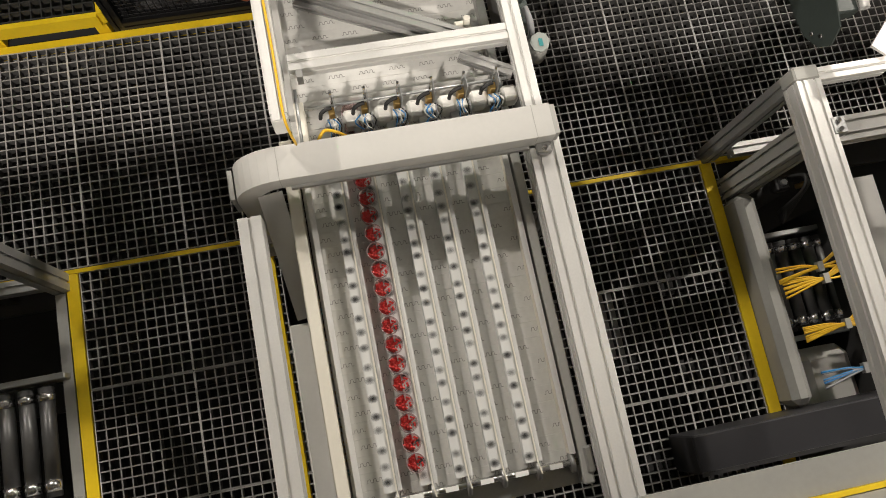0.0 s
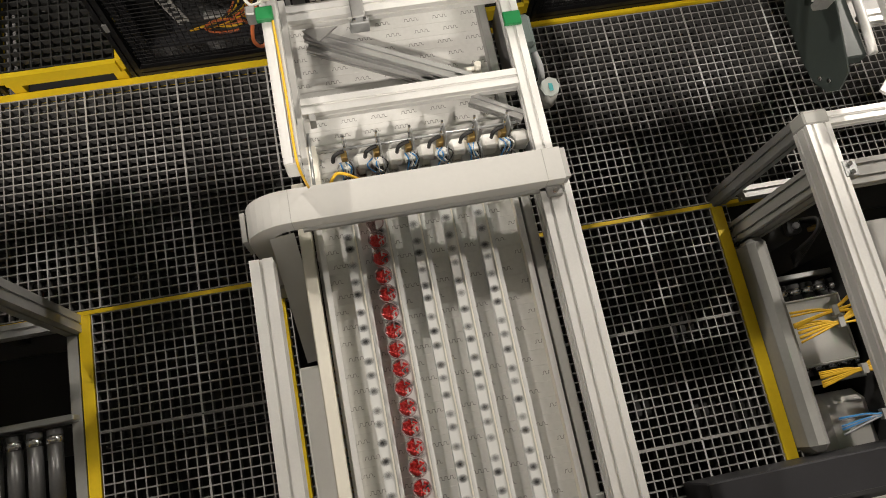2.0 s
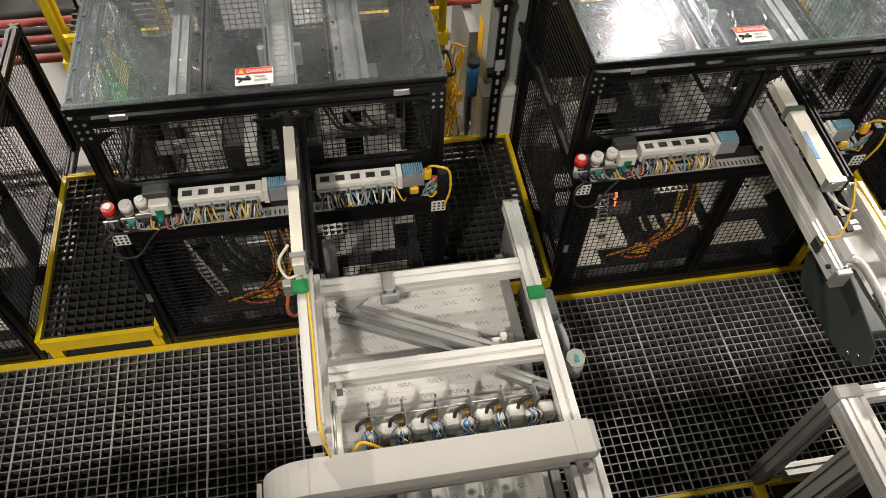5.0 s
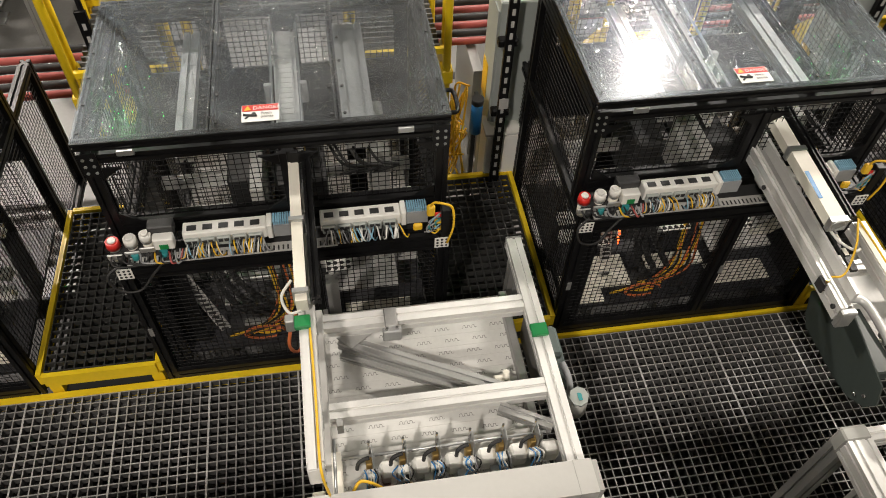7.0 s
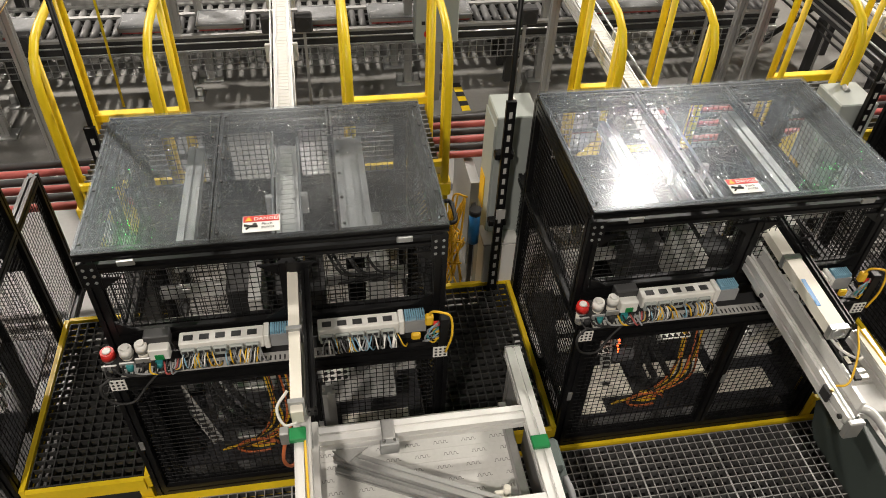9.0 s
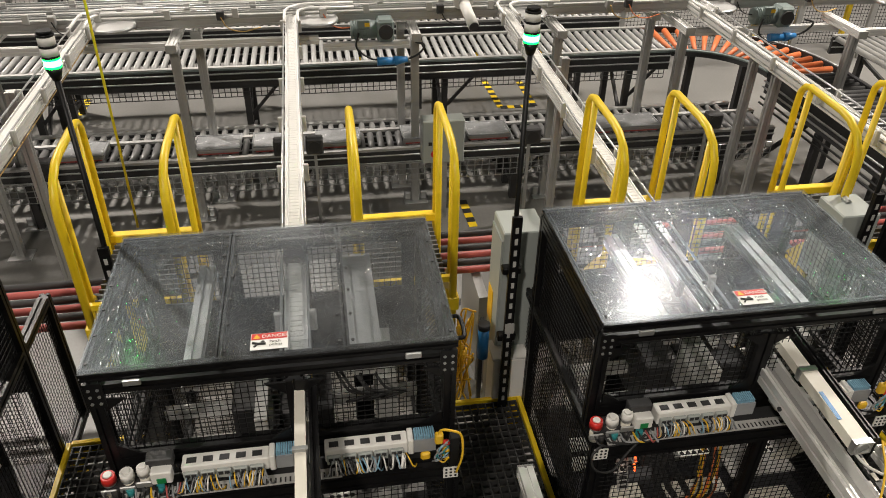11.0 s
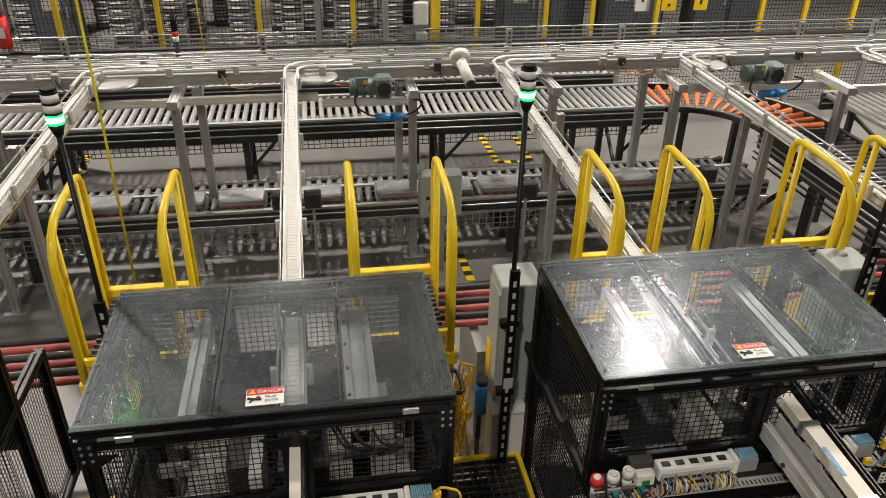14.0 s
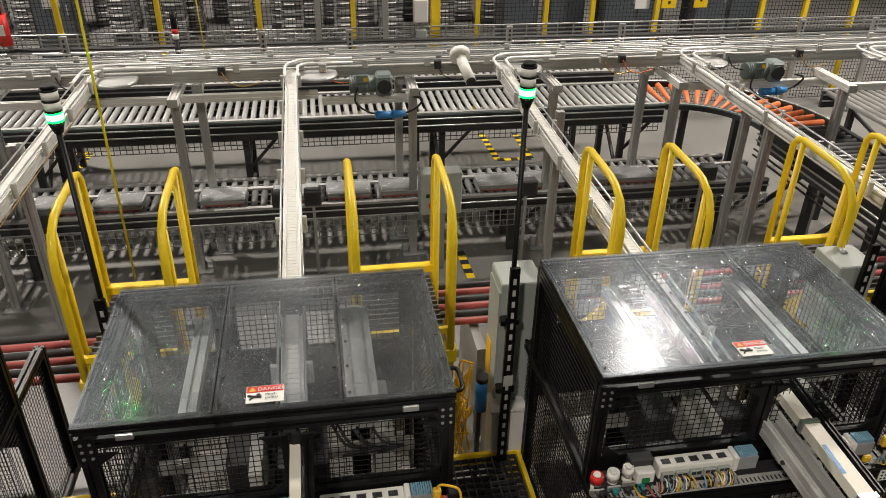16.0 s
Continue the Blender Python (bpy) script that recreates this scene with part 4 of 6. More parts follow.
bmesh.ops.translate(bm, verts=[v for v in r["geom"] if isinstance(v, bmesh.types.BMVert)], vec=(0, 0, 0.006))
part("gusset_plate", bm, ALU_DARK, conv)
part("stop_block", B(0.45, 1.20, BELT_Z + 0.03, 0.505, 1.235, BELT_Z + 0.07, bevel=0.005), CREAM, conv)
part("stop_pin", rod(bmesh.new(), (0.49, 1.215, BELT_Z + 0.07), (0.49, 1.225, BELT_Z + 0.10), 0.012), CREAM, conv)
alu("diagonal_brace", (0.44, 1.10, 0.74), (0.60, 1.01, 0.74), 0.035, 0.035, ALU_DARK)
part("valve_rod", rod(bmesh.new(), (-0.09, 0.99, BELT_Z + 0.105), (0.57, 0.99, BELT_Z + 0.105), 0.005), STEEL, conv)
part("yellow_hose", tube(bmesh.new(), curve([(-0.06, 0.85, 0.82), (-0.03, 0.88, 0.83), (0.02, 0.87, 0.80), (0.05, 0.86, 0.75)]), 0.005), ORANGE_WIRE, conv)
part("corner_plate", B(-0.115, 0.86, 0.70, -0.085, 1.0, 0.79), CREAM, conv)
part("guard_rod", rod(bmesh.new(), (-0.105, 0.84, 0.84), (-0.10, 1.02, 0.84), 0.005), STEEL, conv)

# gear motor on the right side
gm = thing("gear_motor", (0.70, 1.11, 0.0), "grey gear motor with a clear faced terminal cap beside the conveyor", "motor")
part("motor_body", rod(bmesh.new(), (0.0, 0.12, 0.60), (0.0, 0.34, 0.60), 0.045, 16), GREEN_GREY, gm)
part("gearbox", B(-0.045, 0.20, 0.53, 0.03, 0.33, 0.67, bevel=0.012), GREEN_GREY, gm)
part("terminal_head", rod(bmesh.new(), (0.03, 0.02, 0.60), (0.028, 0.015, 0.69), 0.040, 10, 0.034), PANEL, gm)
part("cap", rod(bmesh.new(), (0.028, 0.015, 0.69), (0.027, 0.012, 0.705), 0.034, 8), GREY_BOX, gm)
part("green_label", B(0.022, -0.004, 0.7055, 0.036, 0.024, 0.7075), TEAL, gm, "green label")
part("conduit", tube(bmesh.new(), curve([(0.01, 0.16, 0.68), (0.02, 0.10, 0.67), (0.02, 0.06, 0.62), (0.0, 0.0, 0.50), (-0.01, -0.08, 0.3), (-0.02, -0.1, 0.0)]), 0.013), WIRE_GREY, gm)
part("mount_plate", B(-0.07, 0.10, 0.50, -0.046, 0.40, 0.72), ALU_DARK, gm)

# ---- narrow cup lane above the conveyor, into the cell ----
lane = thing("infeed_lane", (0, 0, 0), "narrow aluminium lane with white drive cover running into the cell", "conveyor")
alu("lane_profile", (-0.148, 0.885, 0.97), (-0.148, 1.90, 1.03), 0.05, 0.06, ALU, lane)
part("lane_top", bar(bmesh.new(), (-0.155, 0.86, 1.005), (-0.155, 1.35, 1.033), 0.022, 0.008), ALU, lane)
part("drive_cover", bar(bmesh.new(), (-0.156, 1.36, 1.075), (-0.156, 1.92, 1.115), 0.036, 0.06), CREAM, lane, "cream drive cover")
part("cover_band", bar(bmesh.new(), (-0.156, 1.66, 1.10), (-0.156, 1.675, 1.101), 0.05, 0.08), STEEL, lane)
part("cover_band", bar(bmesh.new(), (-0.156, 1.385, 1.08), (-0.156, 1.40, 1.081), 0.05, 0.08), STEEL, lane)
alu("black_profile", (-0.112, 1.38, 1.07), (-0.112, 1.96, 1.13), 0.028, 0.06, BLACK, lane)
part("green_clip", B(-0.185, 1.30, 1.03, -0.135, 1.345, 1.05, bevel=0.003), GREEN, lane, "green plastic clip")
part("lane_hanger", B(-0.172, 0.86, 0.90, -0.125, 0.884, 1.0, bevel=0.004), ALU, lane)
for yy in (1.1, 1.45):
    alu("lane_post", (-0.148, yy, 0.79), (-0.148, yy, 0.955), 0.04, 0.04, ALU_DARK, lane)
part("yellow_cable", tube(bmesh.new(), curve([(-0.14, 1.34, 1.04), (-0.135, 1.1, 1.02), (-0.135, 0.9, 1.01), (-0.13, 0.84, 0.99), (-0.12, 0.83, 0.88)]), 0.004, 6), ORANGE_WIRE, lane)
part("white_cable", tube(bmesh.new(), curve([(-0.185, 1.46, 1.08), (-0.22, 1.42, 1.05), (-0.20, 1.37, 1.03), (-0.16, 1.36, 1.05)]), 0.005, 6), WHITE, lane)
part("side_sensor", B(-0.215, 1.33, 0.98, -0.185, 1.36, 1.04, bevel=0.004), ALU_DARK, lane)
part("orange_cable", tube(bmesh.new(), curve([(-0.20, 1.34, 1.0), (-0.22, 1.36, 0.85), (-0.21, 1.5, 0.6), (-0.2, 1.8, 0.3)]), 0.006, 6), ORANGE, lane)

# ---- cups with red sweets ----
CUP_PITCH, CUP_N = 0.0588, 20


def build_cup():
    c = thing("cup", (0, 0, 0), "small clear cup filled with red sweets on the belt", "cup", "cups on the belt")
    bm = bmesh.new()
    prof = ((0.020, 0.0), (0.0225, 0.02), (0.0262, 0.056), (0.0285, 0.0565), (0.0285, 0.059), (0.0255, 0.0595), (0.0215, 0.02), (0.019, 0.003))
    ring = [[bm.verts.new((r * math.cos(a), r * math.sin(a), z)) for a in (math.tau * i / 24 for i in range(24))] for r, z in prof]
    for a, b in zip(ring, ring[1:]):
        for i in range(24):
            bm.faces.new((a[i], a[(i + 1) % 24], b[(i + 1) % 24], b[i])).smooth = True
    bm.faces.new(ring[0][::-1])
    bm.faces.new(ring[-1])
    part("shell", bm, CUP, c)
    rim = bmesh.new()
    tube(rim, [(0.0275 * math.cos(math.tau * i / 24), 0.0275 * math.sin(math.tau * i / 24), 0.0595) for i in range(25)], 0.0016, 5)
    part("rim", rim, CUP_RIM, c)
    rng = random.Random(11)
    bm = bmesh.new()
    for layer in range(4):
        for i in range(30):
            a, r = rng.random() * math.tau, (0.0175 + layer * 0.0014) * math.sqrt(rng.random())
            s = bmesh.ops.create_icosphere(bm, subdivisions=1, radius=0.0049)["verts"]
            o = Vector((r * math.cos(a), r * math.sin(a), 0.010 + layer * 0.009 + rng.uniform(0, 0.004)))
            e = Euler((rng.random() * 3, rng.random() * 3, rng.random() * 3)).to_matrix()
            for v in s:
                v.co = o + e @ Vector((v.co.x * 1.35, v.co.y, v.co.z * 0.8))
    rod(bm, (0, 0, 0.004), (0, 0, 0.034), 0.019, 16, 0.0215)
    part("filling", bm, CANDY, c, "red sweets", "stuff")
    return c


cups = []
first = build_cup()
for i in range(CUP_N):
    at = (0.0575 + (0.0015, -0.001, 0.0005, -0.0015)[i % 4], -0.137 + i * CUP_PITCH, BELT_Z + 0.002)
    c = first if i == 0 else copy_thing(first, pose(*at))
    c.location = at
    cups.append((c, at))
# the last cups, beyond the arch cover, are still empty
for c, at in cups[16:]:
    for piece in list(c.children):
        if piece.name.startswith("filling"):
            bpy.data.objects.remove(piece)
    tagged(c, "small empty clear cup on the belt beside the valves", "cup", "cups on the belt")

# ---- neighbouring conveyors ----
nb = thing("cup_conveyor", (0, 0, 0), "aluminium framed conveyor over a roller machine beside the walkway", "conveyor")
alu("side_rail", (1.545, -0.8, 0.76), (1.545, 0.80, 0.76), 0.085, 0.085, ALU, nb)
part("corner_cap", B(1.50, 0.80, 0.715, 1.59, 0.85, 0.805, bevel=0.006), PANEL, nb)
alu("corner_post", (1.545, 0.825, -0.05), (1.545, 0.825, 0.714), 0.06, 0.06, ALU_DARK, nb)
alu("corner_post", (1.625, 0.665, -0.05), (1.625, 0.665, 0.62), 0.11, 0.09, PANEL, nb)
alu("cross_profile", (1.59, 0.82, 0.76), (1.85, 0.82, 0.76), 0.045, 0.06, ALU, nb)
alu("cross_profile", (1.6, 0.66, 0.62), (2.5, 0.66, 0.62), 0.09, 0.06, COVER, nb)
alu("cross_profile", (1.6, 0.80, 0.10), (2.6, 0.80, 0.10), 0.05, 0.06, ALU_DARK, nb)
br = part("rail_bracket", B(1.575, 0.60, 0.765, 1.625, 0.66, 0.805, bevel=0.004), STEEL, nb)
for dy in (0.615, 0.645):
    part("bolt", rod(bmesh.new(), (1.60, dy, 0.805), (1.60, dy, 0.812), 0.008, 6), CHROME, br)
part("angle_plate", bar(bmesh.new(), (1.82, 0.86, 0.80), (1.98, 1.02, 0.80), 0.06, 0.012), ALU, nb)
part("base_panel", B(1.560, -0.262, -0.052, 1.645, 0.61, 0.12, bevel=0.025), PANEL, nb, "grey base panel with rounded edge")
for s, x0 in ((1, 1.72),):
    alu("far_rail", (2.52, -0.8, 0.76), (2.52, 1.76, 0.76), 0.09, 0.09, ALU, nb)
# upper structure running into the second cell
alu("lane_beam", (1.598, 1.175, 0.955), (1.598, 1.985, 0.985), 0.026, 0.07, ALU, nb)
part("channel_floor", bar(bmesh.new(), (1.636, 1.20, 0.945), (1.636, 1.985, 0.975), 0.049, 0.01), ALU_DARK, nb)
part("channel_side", bar(bmesh.new(), (1.668, 1.22, 0.965), (1.668, 1.985, 0.995), 0.012, 0.06), ALU, nb)
part("beam_end", B(1.585, 1.150, 0.905, 1.640, 1.174, 0.985, bevel=0.004), ALU_DARK, nb)
strip = part("slotted_strip", bar(bmesh.new(), (1.690, 1.30, 1.01), (1.690, 1.985, 1.045), 0.024, 0.012), BLACK, nb)
for i in range(10):
    part("slot", B(1.683, 1.36 + i * 0.06, 1.021 + i * 0.003, 1.697, 1.39 + i * 0.06, 1.0235 + i * 0.003), CREAM, strip)
cover = part("drive_cover", bar(bmesh.new(), (1.668, 1.465, 1.085), (1.668, 1.775, 1.10), 0.06, 0.045), CREAM, nb, "cream drive cover with blue label")
part("drive_cover", bar(bmesh.new(), (1.668, 1.80, 1.095), (1.668, 1.99, 1.105), 0.05, 0.04), CREAM, nb, "cream drive cover")
part("blue_label", bar(bmesh.new(), (1.646, 1.55, 1.112), (1.650, 1.675, 1.118), 0.015, 0.003), BLUE, cover)
for yy, zz in ((1.787, 1.10), (1.452, 1.085)):
    part("cover_band", bar(bmesh.new(), (1.668, yy - 0.011, zz), (1.668, yy + 0.011, zz), 0.068, 0.052), STEEL, nb)
part("clamp", tube(bmesh.new(), [(1.655 + 0.022 * math.cos(t), 1.43, 1.10 + 0.022 * math.sin(t)) for t in (math.tau * i / 12 for i in range(13))], 0.004, 6), STEEL, nb)
alu("black_profile", (1.722, 1.46, 1.085), (1.722, 2.0, 1.12), 0.022, 0.05, BLACK, nb)
alu("lane_profile", (1.795, 0.90, 0.985), (1.795, 1.49, 1.005), 0.05, 0.06, ALU, nb)
part("lane_top", bar(bmesh.new(), (1.782, 0.90, 1.019), (1.782, 1.48, 1.039), 0.02, 0.006), CREAM, nb)
part("yellow_cable", tube(bmesh.new(), curve([(1.61, 1.30, 0.99), (1.66, 1.30, 1.0), (1.71, 1.37, 1.06), (1.76, 1.46, 1.07), (1.79, 1.46, 1.045), (1.80, 1.2, 1.03), (1.80, 0.9, 1.02)]), 0.004, 6), ORANGE_WIRE, nb)
part("white_cable", tube(bmesh.new(), curve([(1.66, 1.46, 1.05), (1.675, 1.41, 1.04), (1.72, 1.37, 1.03), (1.75, 1.38, 1.02)]), 0.005, 6), WHITE, nb)
sens = part("sensor", B(1.577, 1.27, 0.94, 1.597, 1.315, 0.99, bevel=0.004), DARK, nb)
part("sensor_tip", rod(bmesh.new(), (1.587, 1.28, 0.99), (1.587, 1.28, 1.003), 0.006, 8), BRASS, sens)
for yy in (1.20, 1.75):
    part("beam_bolt", rod(bmesh.new(), (1.584, yy, 0.965), (1.576, yy, 0.965), 0.009, 8), DARK, nb)
bm = bmesh.new()
vs = [bm.verts.new((1.66, y, z)) for y, z in ((1.371, 0.80), (1.335, 0.71), (1.30, 0.672), (1.088, 0.672), (1.0, 0.688), (0.93, 0.74), (0.905, 0.80), (0.935, 0.87), (1.18, 0.93), (1.30, 0.93))]
f = bm.faces.new(vs)
r = bmesh.ops.extrude_face_region(bm, geom=[f])
bmesh.ops.translate(bm, verts=[v for v in r["geom"] if isinstance(v, bmesh.types.BMVert)], vec=(0.006, 0.0, 0.0))
guard = part("guard_plate", bm, DARK_GREEN, nb, "dark grey hanging guard plate")
for yy, zz in ((0.985, 0.735), (0.955, 0.775)):
    part("guard_bolt", rod(bmesh.new(), (1.66, yy, zz), (1.653, yy, zz), 0.008, 6), CHROME, guard)
part("bent_bracket", tube(bmesh.new(), curve([(1.70, 1.285, 0.85), (1.76, 1.29, 0.85), (1.795, 1.26, 0.85), (1.797, 1.16, 0.85), (1.793, 1.0, 0.84)]), 0.016, 8), ALU, nb)
part("dark_skirt", B(1.70, 1.0, 0.78, 1.78, 1.26, 0.832, bevel=0.006), DARK_GREEN, nb)
part("belt", B(1.86, 1.22, BELT_Z - 0.03, 2.47, 1.62, BELT_Z), BELT, nb)
for y in (1.15, 1.45):
    alu("cross_bar", (1.825, y, 0.80), (2.475, y, 0.80), 0.045, 0.045, ALU, nb)


def roller_machine(name, x0, x1, y0, y1, z, n, label):
    """A short bed of dark steel rollers lying along y between two plates."""
    m = thing(name, (0, 0, 0), label, "roller bed")
    for k in range(n):
        x = x0 + (x1 - x0) * (k + 0.5) / n
        r = part("roller", rod(bmesh.new(), (x, y0 + 0.03, z), (x, y1 - 0.03, z), 0.028, 14), DARK_ROLLER, m)
        part("collar", rod(bmesh.new(), (x, y0 + 0.05, z), (x, y0 + 0.09, z), 0.031, 14), CHROME, r)
        part("collar", rod(bmesh.new(), (x, y1 - 0.08, z), (x, y1 - 0.05, z), 0.031, 14), CHROME, r)
    for y in (y0, y1):
        part("end_plate", B(x0 - 0.05, y - 0.012, z - 0.07, x1 + 0.05, y + 0.012, z + 0.04, bevel=0.004), STEEL, m)
    for x in (x0, x1):
        for y in (y0, y1):
            part("leg", B(x - 0.02, y - 0.02, FLOOR, x + 0.02, y + 0.02, z - 0.07), DARK, m)
    return m


roller_machine("roller_bed", -1.78, -1.20, -0.06, 0.40, 0.02, 8, "bed of grey steel rollers beside the walkway")
rb = roller_machine("roller_bed", 1.75, 2.12, -0.01, 0.45, -0.16, 6, "bed of grey steel rollers below the conveyor")
for cx, cy, mat in ((1.80, 0.25, ORANGE_WIRE), (1.81, 0.20, ORANGE_WIRE), (1.84, 0.01, ORANGE_WIRE), (1.86, -0.17, BLUE)):
    w = thing("cable_bundle", (cx, cy, 0), "tied bundle of yellow cables" if mat is ORANGE_WIRE else "tied bundle of blue and grey cables", "cable")
    rng = random.Random(int(cx * 100 + cy * 1000))
    for i in range(11):
        a = rng.uniform(-1, 1)
        b = rng.uniform(-1, 1)
        pts = [(-0.17, a * 0.04 - 0.01, 0.13), (-0.07, a * 0.02, 0.15), (0, 0.0 + b * 0.008, 0.155), (0.10, b * 0.05 + 0.02, 0.15), (0.18, b * 0.09 + 0.03, 0.14)]
        m = mat if mat is ORANGE_WIRE or i % 2 else WIRE_GREY
        part("cable", tube(bmesh.new(), curve(pts, 5), 0.0042, 6), m, w)
    part("tie", B(-0.012, -0.02, 0.14, 0.012, 0.02, 0.165), ALU_DARK, w)
panel = thing("terminal_panel", (2.07, 0.08, 0), "pale mounting panel with rows of terminals", "panel")
part("plate", B(-0.06, -0.5, 0.14, 0.07, 0.5, 0.16), COVER, panel)
for j in range(12):
    part("terminal", B(-0.045, -0.30 + j * 0.022, 0.16, 0.05, -0.283 + j * 0.022, 0.175), CREAM if j % 3 else DARK, panel)
part("stand", B(-0.05, -0.45, FLOOR, 0.06, 0.45, 0.139), DARK, panel)
box_low = thing("machine_box", (1.97, -0.26, FLOOR), "white sheet metal box below the conveyor", "machine box")
part("shell", B(-0.2, -0.20, 0.0, 0.06, 0.20, 0.45, bevel=0.05), WHITE, box_low)
hosem = thing("pump_unit", (1.83, 0.64, FLOOR), "black pump unit with hoses below the conveyor", "pump")
part("body", rod(bmesh.new(), (0, 0, 0), (0, 0, 0.58), 0.05, 14, 0.04), RUBBER, hosem)
part("valve_head", B(-0.03, -0.03, 0.58, 0.03, 0.03, 0.63, bevel=0.008), DARK, hosem)
part("nut", rod(bmesh.new(), (0, 0, 0.63), (0, 0, 0.645), 0.014, 6), STEEL, hosem)
for k in range(6):
    part("hose", tube(bmesh.new(), curve([(0.03 - k * 0.01, 0.03, 0.6), (0.06 + k * 0.014, 0.0, 0.70 - k * 0.02), (0.04 + k * 0.01, -0.06, 0.68 - k * 0.02), (0.02, -0.1 - k * 0.01, 0.5)]), 0.008), RUBBER, hosem)
part("valve", rod(bmesh.new(), (0.07, -0.02, 0.6), (0.10, -0.02, 0.64), 0.012), BRASS, hosem)
# white tray that rolls through below the conveyor
wt = thing("white_tray", (0.9, 0.2, -0.131), "plain white plastic tray on the roller bed", "tray")
bm = bmesh.new()
box(bm, -0.13, -0.145, 0.0, 0.13, 0.145, 0.045, bevel=0.012)
part("tray_body", bm, WHITE, wt)
part("tray_rim", tube(bmesh.new(), [(-0.125, -0.14, 0.046), (0.125, -0.14, 0.046), (0.125, 0.14, 0.046), (-0.125, 0.14, 0.046), (-0.125, -0.14, 0.046)], 0.006, 6), WHITE, wt)
# left neighbour: rail, post
nl = thing("cup_conveyor", (0, 0, 0), "aluminium framed conveyor end beside the walkway", "conveyor")
alu("corner_post", (-1.155, 0.76, -0.3), (-1.155, 0.76, 0.71), 0.07, 0.07, ALU_DARK, nl)
alu("side_rail", (-1.155, -0.8, 0.755), (-1.155, 0.79, 0.755), 0.10, 0.09, ALU, nl)
alu("cross_profile", (-2.2, 0.76, 0.05), (-1.19, 0.76, 0.05), 0.05, 0.06, ALU_DARK, nl)
part("base_panel", B(-1.18, -0.8, -0.12, -1.14, 0.72, 0.0), PANEL, nl)
part("flat_bar", bar(bmesh.new(), (-1.42, -0.17, 0.08), (-1.16, -0.08, 0.08), 0.07, 0.01), ALU, nl)
# added black sheet below the walkway, stands in for shade in the grating holes
pan = thing("drip_pan", (0, 0, FLOOR), "added black sheet in place of shade below the grating walkway", "pan", kind="structure")
part("hole_shade_sheet", B(-4.2, -2.0, 0.004, 4.8, 2.70, 0.02), RUBBER, pan)
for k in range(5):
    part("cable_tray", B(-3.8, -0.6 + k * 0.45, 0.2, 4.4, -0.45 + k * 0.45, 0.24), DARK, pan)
part("hole_shade_rim", B(-4.2, 2.701, 0.004, 4.8, 2.72, 0.10), RUBBER, pan)
# low grey box and mezzanine near the camera
bx = thing("step_box", (1.30, -0.275, 0), "dark grey sheet metal box beside the walkway", "box")
part("shell", B(-0.23, -0.14, 0.0, 0.95, 0.0, 0.25, bevel=0.006), DARK_GREY, bx)
part("lip", B(-0.232, -0.145, 0.251, 0.952, -0.13, 0.262), DARK, bx)
mz = thing("mezzanine", (0, 0, 0), "steel mezzanine floor on which the camera stands", "mezzanine", kind="structure")
part("mezzanine_floor", B(-6, -4.5, 1.22, 6, -0.365, 1.28), ALU_DARK, mz)
part("toe_board", B(-6, -0.364, 1.20, 6, -0.352, 1.305), YELLOW, mz)
# unseen blocker, its top edge throws the shadow line across the deck
part("shadow_edge_panel", B(-6, -0.42, 1.306, 6, -0.366, 2.48), PANEL, mz, "unseen grey panel added to cast the shadow edge on the walkway")
part("edge_sheet", B(-6, -0.351, 1.285, 6, -0.272, 1.297), PANEL, mz)
for px in (-5.5, -2.5, 2.9, 5.5):
    part("column", B(px - 0.06, -1.0, FLOOR, px + 0.06, -0.88, 1.22), YELLOW, mz)

# ---- single lanes that run back to the main loop ----
LANE_Z = 1.14


def build_lane(length):
    g = thing("cup_lane", (0, 0, 0), "narrow aluminium lane conveyor with white slat chain and guide rails", "conveyor", "cup lanes")
    for s in (-0.034, 0.034):
        part("lane_side", extr(bmesh.new(), (s, 0, -0.04), (s, length, -0.04), 0.018, 0.08), ALU, g)
    bm = bmesh.new()
    for i in range(int(length / 0.03)):
        box(bm, -0.024, i * 0.03, -0.012, 0.024, i * 0.03 + 0.027, -0.001)
    part("slat_chain", bm, WHITE, g, "white slat chain", "stuff")
    for s in (-0.052, 0.052):
        part("guide_rail", rod(bmesh.new(), (s, 0, 0.035), (s, length, 0.035), 0.006, 6), STEEL, g)
    n = int(length / 0.6)
    for i in range(n):
        y = 0.3 + i * 0.6
        for s in (-1, 1):
            part("guide_holder", B(s * 0.066 - 0.014, y - 0.012, -0.05, s * 0.066 + 0.014, y + 0.012, 0.045, bevel=0.004), COVER, g)
    part("side_cable", tube(bmesh.new(), [(0.046, 0.0, -0.08), (0.05, length * 0.5, -0.09), (0.046, length, -0.075)], 0.004, 6), BRASS, g)
    return g


lane_a = build_lane(4.25)
lane_a.location = (-0.165, 2.0, LANE_Z)
lane_a.rotation_euler[2] = math.radians(0.6)
copy_thing(lane_a, pose(1.46, 2.0, LANE_Z, 0, 0, -1.2))
copy_thing(lane_a, pose(3.16, 2.0, LANE_Z, 0, 0, -1.2))
copy_thing(lane_a, pose(-1.76, 2.0, LANE_Z))

# ---- main loop along x with posts ----
loop = thing("main_lane_loop", (0, 0, 0), "wide three lane aluminium cup conveyor loop with guide rails", "conveyor")
